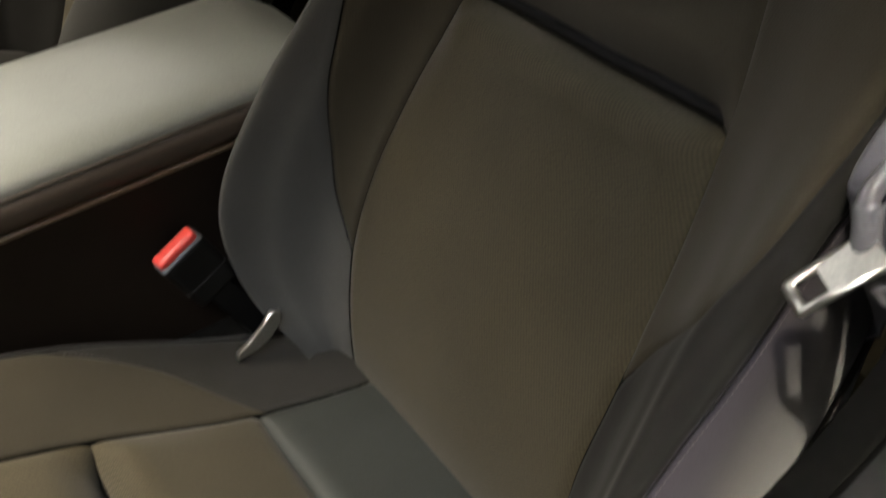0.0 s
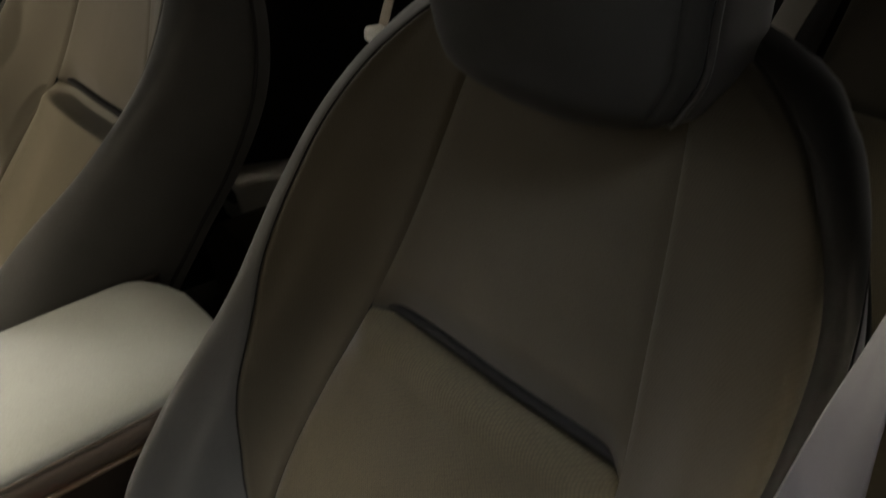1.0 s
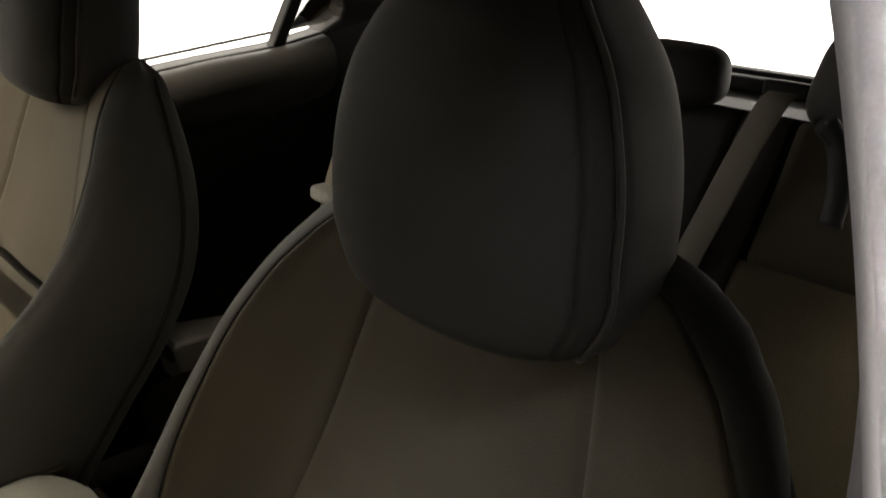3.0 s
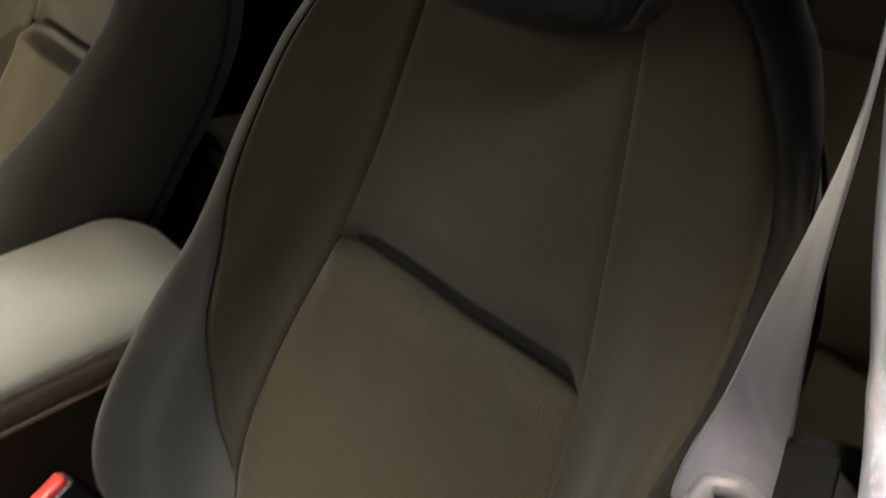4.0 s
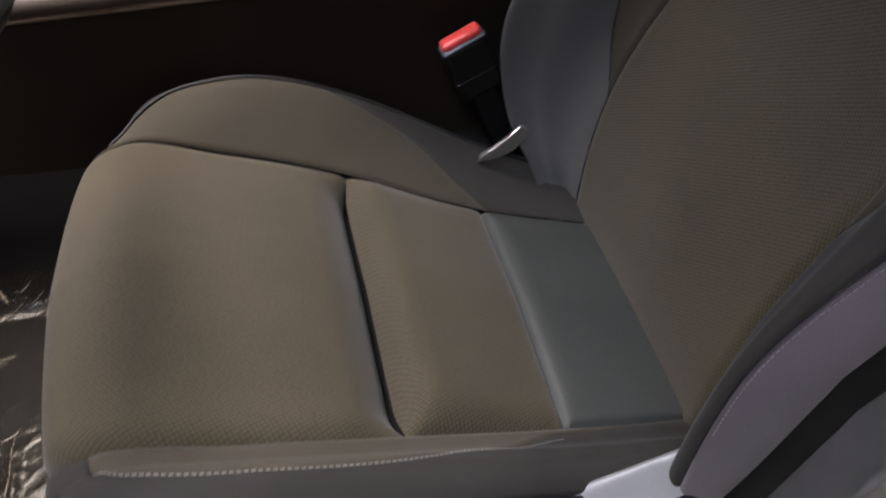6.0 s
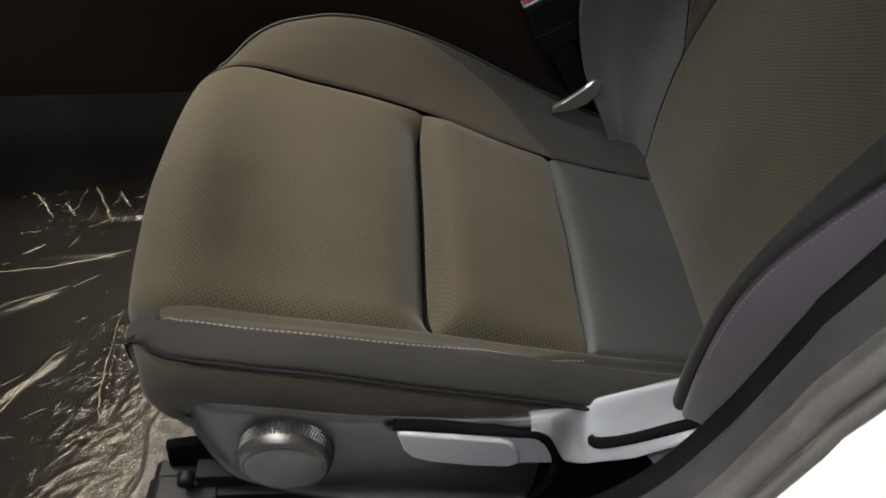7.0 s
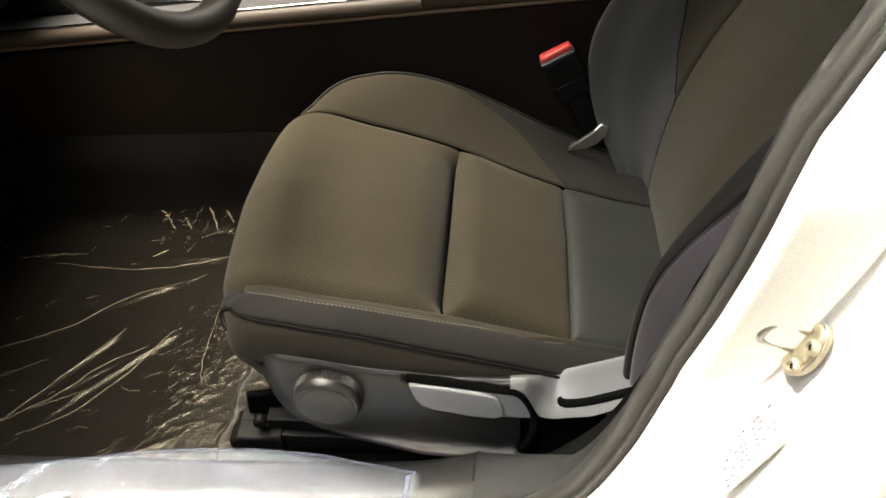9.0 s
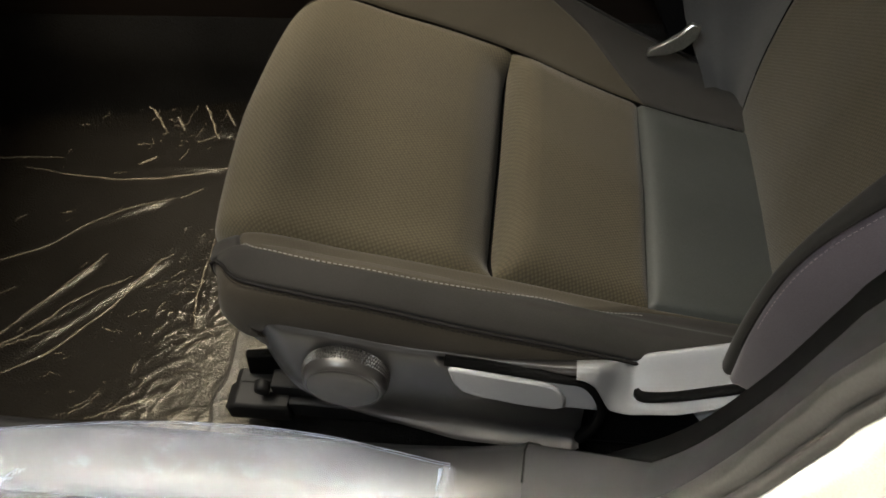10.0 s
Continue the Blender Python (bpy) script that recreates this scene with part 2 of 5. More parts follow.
# ---- building blocks ----
def cr(xs, ys, x):
    """Smooth curve through the knots (xs, ys), for arrays."""
    xs, ys, x = np.asarray(xs, float), np.asarray(ys, float), np.asarray(x, float)
    m = np.gradient(ys, xs)
    i = np.clip(np.searchsorted(xs, x) - 1, 0, len(xs) - 2)
    h = xs[i + 1] - xs[i]
    t = np.clip((x - xs[i]) / h, 0, 1)
    return (2 * t**3 - 3 * t**2 + 1) * ys[i] + (t**3 - 2 * t**2 + t) * h * m[i] + (3 * t**2 - 2 * t**3) * ys[i + 1] + (t**3 - t**2) * h * m[i + 1]


def cr_ctrl(C, k):
    """Catmull-Rom over integer knots: C has shape (n, ..., d), k the parameter from 0 to n - 1."""
    n = C.shape[0]
    i = np.clip(np.floor(k).astype(int), 0, n - 2)
    t = (k - i)[..., None]
    pick = lambda j: np.take_along_axis(C, np.clip(j, 0, n - 1)[None, ..., None], 0)[0]
    p0, p1, p2, p3 = pick(i - 1), pick(i), pick(i + 1), pick(i + 2)
    return 0.5 * (2 * p1 + (p2 - p0) * t + (2 * p0 - 5 * p1 + 4 * p2 - p3) * t**2 + (3 * p1 - p0 - 3 * p2 + p3) * t**3)


def grid(name, P, loop_u=False, loop_v=False, uv=None):
    nu, nv = P.shape[:2]
    faces = []
    for i in range(nu if loop_u else nu - 1):
        for j in range(nv if loop_v else nv - 1):
            a, b = (i + 1) % nu, (j + 1) % nv
            faces.append((i * nv + j, a * nv + j, a * nv + b, i * nv + b))
    me = bpy.data.meshes.new(name)
    me.from_pydata(P.reshape(-1, 3).tolist(), [], faces)
    me.polygons.foreach_set("use_smooth", [True] * len(faces))
    if uv is not None:
        flat = uv.reshape(-1, 2)
        layer = me.uv_layers.new(name="cloth")
        layer.data.foreach_set("uv", flat[np.array(faces).ravel()].ravel())
    me.update()
    return me


def normals(P):
    n = np.cross(np.gradient(P, axis=0), np.gradient(P, axis=1))
    return n / np.maximum(np.linalg.norm(n, axis=2, keepdims=True), 1e-9)


def panel(name, f, u, v, nu, nv, edge=0.012, tuck=0.006, puff=0.0, flip=1, sides="uUvV", rolls=""):
    """A padded panel: the surface f(u, v), its edges drawn down into the seams; rolls: sides with a full, rounded edge, 'v0.01' by metres."""
    U, V = np.meshgrid(np.linspace(*u, nu), np.linspace(*v, nv), indexing="ij")
    P = f(U, V)
    N = normals(P) * flip
    su = np.concatenate([np.zeros((1, nv)), np.cumsum(np.linalg.norm(np.diff(P, axis=0), axis=2), axis=0)])
    sv = np.concatenate([np.zeros((nu, 1)), np.cumsum(np.linalg.norm(np.diff(P, axis=1), axis=2), axis=1)], axis=1)
    off = np.zeros((nu, nv))
    for key, d in (("u", su), ("U", su[-1:] - su), ("v", sv), ("V", sv[:, -1:] - sv)):
        if key in sides:
            off -= tuck * (1 - np.clip(d / edge, 0, 1)) ** 2
    for roll in rolls.split():
        d = dict(u=su, U=su[-1:] - su, v=sv, V=sv[:, -1:] - sv)[roll[0]]
        other = np.minimum(su, su[-1:] - su) if roll[0] in "vV" else np.minimum(sv, sv[:, -1:] - sv)
        amount, ends = float(roll[1:]), np.sin(np.clip(other / 0.035, 0, 1) * np.pi / 2)
        if amount > 0:
            q = np.clip(d / 0.030, 0, 1)
            off += ends * amount * (np.sqrt(1 - (1 - q) ** 2) * np.exp(-np.maximum(0, d - 0.030) / 0.07))
        else:
            off += ends * amount * (1 - np.clip(d / (0.045 if amount <= -0.02 else 0.020), 0, 1)) ** 1.7
    a, b = np.linspace(-1, 1, nu)[:, None], np.linspace(-1, 1, nv)[None]
    off += puff * (1 - a**2) * (1 - b**2)
    return grid(name, P + N * off[..., None], uv=np.stack([su, sv], -1))


def tube(name, pts, r, n=10, closed=False, flat=None):
    """A round (or, with flat=(normal, ratio), flattened) tube along points."""
    pts = np.asarray(pts, float)
    m = len(pts)
    T = np.roll(pts, -1, 0) - np.roll(pts, 1, 0) if closed else np.gradient(pts, axis=0)
    T /= np.maximum(np.linalg.norm(T, axis=1, keepdims=True), 1e-9)
    up = np.array([0.0, 0.0, 1.0]) if abs(T[0][2]) < 0.9 else np.array([1.0, 0.0, 0.0])
    rings = []
    for p, t in zip(pts, T):
        s = np.cross(t, up)
        s /= np.linalg.norm(s)
        up = np.cross(s, t)
        a = np.linspace(0, 2 * np.pi, n, endpoint=False)
        rings.append(p + r * (np.cos(a)[:, None] * s + np.sin(a)[:, None] * up))
    P = np.array(rings)
    me = grid(name, P, loop_u=closed, loop_v=True)
    if not closed:
        bm = bmesh.new()
        bm.from_mesh(me)
        bmesh.ops.holes_fill(bm, edges=[e for e in bm.edges if e.is_boundary], sides=0)
        bm.to_mesh(me)
        bm.free()
    return me


def smooth_path(pts, n):
    pts = np.asarray(pts, float)
    k = np.arange(len(pts))
    kk = np.linspace(0, len(pts) - 1, n)
    return np.stack([cr(k, pts[:, i], kk) for i in range(pts.shape[1])], 1)


def box(name, lo, hi, bevel=0.004, seg=2, shape=None):
    bm = bmesh.new()
    bmesh.ops.create_cube(bm, size=1.0)
    for v in bm.verts:
        v.co = Vector([lo[i] + (v.co[i] + 0.5) * (hi[i] - lo[i]) for i in range(3)])
    if bevel:
        bmesh.ops.bevel(bm, geom=list(bm.edges), offset=bevel, segments=seg, profile=0.5, affect="EDGES")
    if shape:
        for v in bm.verts:
            v.co = shape(v.co)
    return from_bm(name, bm)


def from_bm(name, bm):
    bmesh.ops.recalc_face_normals(bm, faces=list(bm.faces))
    me = bpy.data.meshes.new(name)
    for f in bm.faces:
        f.smooth = len(f.verts) == 4 and f.calc_area() < 2e-4
    bm.to_mesh(me)
    bm.free()
    return me


def prism(name, outline, axis, lo, hi, bevel=0.003, seg=2):
    """An outline in two axes, drawn out along the third from lo to hi, with rounded edges."""
    bm = bmesh.new()
    def put(p, d):
        c = list(p)
        c.insert(axis, d)
        return bm.verts.new(c)
    a, b = [put(p, lo) for p in outline], [put(p, hi) for p in outline]
    n = len(outline)
    bm.faces.new(a), bm.faces.new(b[::-1])
    for i in range(n):
        bm.faces.new((a[i], b[i], b[(i + 1) % n], a[(i + 1) % n]))
    bmesh.ops.recalc_face_normals(bm, faces=list(bm.faces))
    if bevel:
        rim = [e for e in bm.edges if (e.verts[0] in a) == (e.verts[1] in a)]
        bmesh.ops.bevel(bm, geom=rim, offset=bevel, segments=seg, profile=0.5, affect="EDGES")
    bmesh.ops.triangulate(bm, faces=[f for f in bm.faces if len(f.verts) > 4])
    return from_bm(name, bm)


def lathe(name, rings, n=48, axis=1, centre=(0, 0, 0)):
    """A turned body: rings of (radius, place along the axis)."""
    a = np.linspace(0, 2 * np.pi, n, endpoint=False)
    P = np.zeros((len(rings), n, 3))
    o = [i for i in range(3) if i != axis]
    for i, (r, d) in enumerate(rings):
        P[i, :, o[0]], P[i, :, o[1]], P[i, :, axis] = r * np.cos(a), r * np.sin(a), d
    return grid(name, P + np.array(centre), loop_v=True)


def origin_of(ob):
    p = Vector(ob.location)
    while ob.parent:
        ob = ob.parent
        p += ob.location
    return p


def thing(name, at, label, category, group="", kind=""):
    ob = new(name)
    ob.empty_display_size = 0.05
    ob.location = at
    return tagged(ob, label, category, group, kind)


def part(name, me, mat, parent, label=""):
    ob = new(name, me)
    me.materials.append(mat)
    if mat is M_GLASS:
        ob.visible_shadow = False
    if parent is not None:
        me.transform(Matrix.Translation(-origin_of(parent)))
        ob.parent = parent
    if label:
        tagged(ob, label)
    return ob


def whole(name, me, mat, label, category, group="", kind=""):
    ob = new(name, me)
    me.materials.append(mat)
    return tagged(ob, label, category, group, kind)


def stitch_row(name, pts, mat, parent, gap=0.0045, length=0.0028, r=0.0005):
    """A row of single stitches along a smooth path, joined into one part."""
    pts = np.asarray(pts, float)
    s = np.concatenate([[0], np.cumsum(np.linalg.norm(np.diff(pts, axis=0), axis=1))])
    verts, faces = [], []
    for d in np.arange(0, s[-1] - length, gap):
        a, b = (np.array([np.interp(q, s, pts[:, i]) for i in range(3)]) for q in (d, d + length))
        t = (b - a) / np.linalg.norm(b - a)
        u = np.cross(t, [0.3, 0.5, 0.8])
        u /= np.linalg.norm(u)
        w = np.cross(t, u)
        k = len(verts)
        for p in (a, b):
            for q in range(4):
                an = q * math.pi / 2
                verts.append(tuple(p + r * (math.cos(an) * u + math.sin(an) * w)))
        faces += [(k + q, k + (q + 1) % 4, k + 4 + (q + 1) % 4, k + 4 + q) for q in range(4)]
    me = bpy.data.meshes.new(name)
    me.from_pydata(verts, [], faces)
    return part(name, me, mat, parent)
# ---- front seats ----
def soft(xs, ys, x, width=5):
    """Straight runs between knots, with softened corners."""
    y = np.interp(x, xs, ys)
    pad = np.concatenate([np.full(width, y[0]), y, np.full(width, y[-1])])
    return np.convolve(pad, np.ones(2 * width + 1) / (2 * width + 1), 'valid')


# The backrest: front face x0(z), half width of the insert h(z), half width of the whole W(z), wings standing forward by p(z).
BZ = [-0.12, -0.06, 0.00, 0.05, 0.13, 0.22, 0.30, 0.40, 0.48, 0.53, 0.56, 0.583, 0.594]
BWO = [0.272, 0.273, 0.275, 0.275, 0.273, 0.264, 0.254, 0.248, 0.226, 0.200, 0.174, 0.134, 0.075]   # half width, outer side
BX = [0.262, 0.264, 0.274, 0.286, 0.313, 0.356, 0.396, 0.422, 0.436, 0.446, 0.457, 0.476, 0.497]
BHI = [0.160, 0.168, 0.180, 0.186, 0.184, 0.172, 0.154, 0.124, 0.103, 0.090, 0.080, 0.068, 0.050]   # inner seam
BHO = [0.146, 0.146, 0.140, 0.136, 0.135, 0.128, 0.116, 0.103, 0.095, 0.088, 0.080, 0.068, 0.050]   # outer seam
BWI = [0.150, 0.185, 0.216, 0.228, 0.236, 0.237, 0.240, 0.244, 0.219, 0.186, 0.162, 0.136, 0.100]   # half width, inner side
BP = [0.027, 0.046, 0.084, 0.108, 0.132, 0.122, 0.092, 0.052, 0.030, 0.018, 0.008, 0.003, 0.000]
BPO = [0.062, 0.072, 0.084, 0.094, 0.107, 0.100, 0.082, 0.052, 0.032, 0.024, 0.016, 0.008, 0.000]  # the same, outer wing
BC = [0.020, 0.024, 0.025, 0.025, 0.025, 0.025, 0.023, 0.018, 0.012, 0.008, 0.004, 0.002, 0.000]    # its middle, off the cushion's
BB = [0.100, 0.100, 0.100, 0.100, 0.100, 0.100, 0.100, 0.100, 0.090, 0.076, 0.060, 0.032, 0.003]    # thickness


def backrest(k, z):
    """The backrest's skin at height z; k runs from the middle (0) over the insert seam (1), the wing's crest (3) and its side (4, 5) to the middle of the back (7)."""
    x0, hi, ho, wi, wo, pi, po, c, back = (cr(BZ, q, z) for q in (BX, BHI, BHO, BWI, BWO, BP, BPO, BC, BB))
    s, a = np.where(k >= 0, 1.0, -1.0), np.abs(k)
    h, p = np.where(k >= 0, hi, ho), np.where(k >= 0, pi, po)
    w = np.where(k >= 0, wi, wo) + s * c
    tucked = np.where(k < 0, cr([-0.12, 0.3, 0.48, 0.6], [0.0, 0.0, 0.022, 0.03], z), 0.0)
    one = np.ones_like(x0)
    C = np.stack([
        np.stack([x0 + 0.004, 0 * one], -1),
        np.stack([x0, h], -1),
        np.stack([x0 - 0.62 * p, h + 0.52 * (w - h)], -1),
        np.stack([x0 - p, w - 0.026 + 0.5 * tucked], -1),
        np.stack([x0 - p * 0.72 + np.minimum(0.016, 0.22 * back), w], -1),
        np.stack([x0 + 0.55 * back, w - 0.004 - tucked], -1),
        np.stack([x0 + back, w - 0.4 * back - tucked], -1),
        np.stack([x0 + back * 1.1, 0 * one], -1),
    ])
    q = cr_ctrl(C, a)
    return np.stack([q[..., 0], s * q[..., 1], z], -1)


def seam_at(z):
    """The inner wing's seam: it leaves the insert seam low down and climbs over the facing to the crest."""
    return np.maximum(1.0, cr([-0.12, 0.045, 0.106, 0.16, 0.20, 0.262, 0.30, 0.335, 0.40, 0.5, 0.585], [1.0, 1.0, 1.27, 1.48, 1.70, 2.06, 2.32, 2.56, 2.75, 2.9, 3.0], z))


def outer_seam_at(z):
    """The outer wing's stitched edge between its roll and its side."""
    return cr([-0.12, 0.0, 0.08, 0.15, 0.20, 0.25, 0.38, 0.46, 0.51, 0.545, 0.585], [3.3, 3.25, 3.2, 3.22, 3.36, 3.52, 3.55, 3.75, 4.0, 4.3, 4.6], z)


def shoulder_crease(z):
    """The outer wing's fold between facing and roll: from the insert seam below, out to the crest, and in again at the shoulder."""
    return np.maximum(1.0, cr([-0.12, 0.14, 0.187, 0.25, 0.31, 0.36, 0.43, 0.505, 0.537, 0.560, 0.578, 0.594], [1.0, 1.0, 1.25, 2.0, 2.85, 3.05, 3.14, 3.15, 2.95, 2.6, 2.0, 1.5], z))


def on_backrest(k, zs, out=0.001):
    zs = np.asarray(zs, float)
    P = backrest(k + np.zeros((3, len(zs))) + np.array([[-0.02], [0], [0.02]]), np.stack([zs] * 3))
    n = normals(P)[1]
    return P[1] - n * out


# The cushion: a curve along its middle, from under the front edge over the top to the backrest.
CS = [0.0, 0.12, 0.22, 0.32, 0.50, 0.70, 0.85, 1.0]
CX = [-0.238, -0.252, -0.243, -0.208, -0.120, 0.0, 0.142, 0.302]
CZ = [-0.075, -0.015, 0.030, 0.052, 0.034, 0.0, -0.053, -0.096]
INNER = dict(h=[0.172, 0.175, 0.177, 0.178, 0.171, 0.157, 0.138, 0.13], y=[0.215, 0.217, 0.220, 0.222, 0.225, 0.225, 0.222, 0.20],
             off=[-0.05, -0.042, -0.030, -0.003, 0.047, 0.048, 0.024, 0.0], rise=[0, 0, 0, 0, 0, 0, 0, 0], side=[0.252] * 8)
OUTER = dict(h=[0.146, 0.150, 0.155, 0.159, 0.162, 0.158, 0.141, 0.13], y=[0.184, 0.190, 0.196, 0.200, 0.205, 0.205, 0.194, 0.180],
             off=[-0.03, -0.022, -0.008, 0.014, 0.034, 0.036, 0.029, 0.016], rise=[0, 0, 0, 0.002, 0.008, 0.009, 0.002, 0], side=[0.230, 0.231, 0.232, 0.233, 0.233, 0.231, 0.217, 0.196])


def cushion(k, s):
    """The cushion's skin; k runs from the middle (0) over the insert seam (1) and the bolster's crest (2) to its side (3, 4); inner side positive."""
    x, z = cr(CS, CX, s), cr(CS, CZ, s)
    e = 1e-3
    dx, dz = cr(CS, CX, s + e) - cr(CS, CX, s - e), cr(CS, CZ, s + e) - cr(CS, CZ, s - e)
    d = np.hypot(dx, dz)
    nx, nz = -dz / d, dx / d
    a, inner = np.abs(k), k >= 0
    pick = lambda key: np.where(inner, cr(CS, INNER[key], s), cr(CS, OUTER[key], s))
    h, y2, off, rise = pick("h"), pick("y"), pick("off"), pick("rise")
    y3 = pick("side")
    zero = np.zeros_like(x)
    drop = cr(CS, [0.03, 0.03, 0.03, 0.030, 0.032, 0.032, 0.03, 0.02], s)
    C = np.stack([
        np.stack([zero, zero + 0.004], -1),
        np.stack([h, rise], -1),
        np.stack([h + np.where(inner, 0.58, 0.62) * (y2 - h), rise + (off - rise) * 0.70], -1),
        np.stack([y2, off], -1),
        np.stack([y2 + 0.78 * (y3 - y2), off - drop * np.where(inner, 0.45, 0.36)], -1),
        np.stack([y3, off - drop * 1.4], -1),
        np.stack([y3 - 0.012, off - drop * 2.6], -1),
        np.stack([y3 - 0.045, off - drop * 3.4], -1),
    ])
    q = cr_ctrl(C, a)
    # the inner bolster climbs evenly from the insert seam to its crest
    t = np.clip(a - 1, 0, 1)[..., None]
    climb = C[1] * (1 - t) + C[2] * t + (t**3 - t**2) * ((C[3] - C[1]) / 2 - (C[2] - C[1]))
    q = np.where((inner & (a > 1) & (a < 2))[..., None], climb, q)
    back = np.where(inner, 0.036, 0.028) * np.clip(1 - s / 0.42, 0, 1) * np.clip((a - 1) / 2.5, 0, 1) ** 1.5   # rounded front corners
    return np.stack([x + nx * q[..., 1] + back, np.where(inner, 1, -1) * q[..., 0], z + nz * q[..., 1]], -1)


def bolster_end(k):
    """Where the inner bolster's cloth ends at a stitched curve."""
    return cr([1.0, 1.35, 1.77, 2.11, 2.36, 3.1], [0.857, 0.832, 0.802, 0.777, 0.749, 0.661], k)


def welt_at(s):
    """The inner bolster's welt: it starts at the front corner of the insert and climbs to the crest."""
    return 1.02 + 2.08 * np.sin(np.clip((s - 0.285) / 0.16, 0, 1) * np.pi / 2)


def inner_bolster(u, s):
    return cushion(1 + (welt_at(s) - 1) * (u - 1) / 2.1, s)


def stitch_at(s):
    """The outer bolster's stitched seam, pointed at both ends of the cloth strip."""
    return np.maximum(1.02, cr([0, 0.20, 0.305, 0.335, 0.36, 0.40, 0.5, 0.65, 0.75, 0.83, 0.88, 1.0], [1.02, 1.02, 1.02, 1.6, 2.1, 2.45, 2.6, 2.45, 1.7, 1.12, 1.05, 1.05], s))


def piping_at(s):
    """The lower welt of the outer bolster, nearer the top in front."""
    return cr([0, 0.15, 0.22, 0.25, 0.28, 0.31, 0.34, 0.38, 0.44, 0.55, 0.70, 0.80, 0.9, 1.0], [1.25, 1.25, 1.5, 2.0, 2.7, 3.3, 3.65, 3.85, 3.95, 4.05, 4.1, 4.05, 4.2, 4.4], s)


def on_cushion(k, ss, out=0.001):
    ss = np.asarray(ss, float)
    K = k + np.zeros((3, len(ss))) + np.array([[-0.02], [0], [0.02]])
    P = cushion(K, np.stack([ss] * 3))
    n = normals(P)[1]
    return P[1] - n * out


def headrest_skin(a, z):
    """Headrest: a runs round it (0: front, 1: back; sign: side), z up."""
    t = (z - 0.527) / 0.218
    half = cr([0, 0.04, 0.14, 0.36, 0.60, 0.75, 0.86, 0.94, 0.98, 1.0], [0.058, 0.082, 0.102, 0.109, 0.101, 0.087, 0.068, 0.048, 0.032, 0.020], t)
    front = cr([0, 0.05, 0.2, 0.5, 0.75, 0.88, 0.96, 1.0], [0.425, 0.408, 0.396, 0.394, 0.403, 0.416, 0.436, 0.458], t)
    back = cr([0, 0.05, 0.2, 0.5, 0.8, 0.95, 1.0], [0.475, 0.500, 0.513, 0.515, 0.510, 0.496, 0.475], t)
    th = a * np.pi
    n = 2 / 3.0
    c, s = np.cos(th), np.sin(th)
    cx = np.sign(c) * np.abs(c) ** n
    cy = np.sign(s) * np.abs(s) ** n
    bow = 0.010 * (1 - cy**2)
    x = (front + back) / 2 - cx * (back - front) / 2 - np.where(c > 0, bow, 0)
    return np.stack([x, cy * half, z], -1)


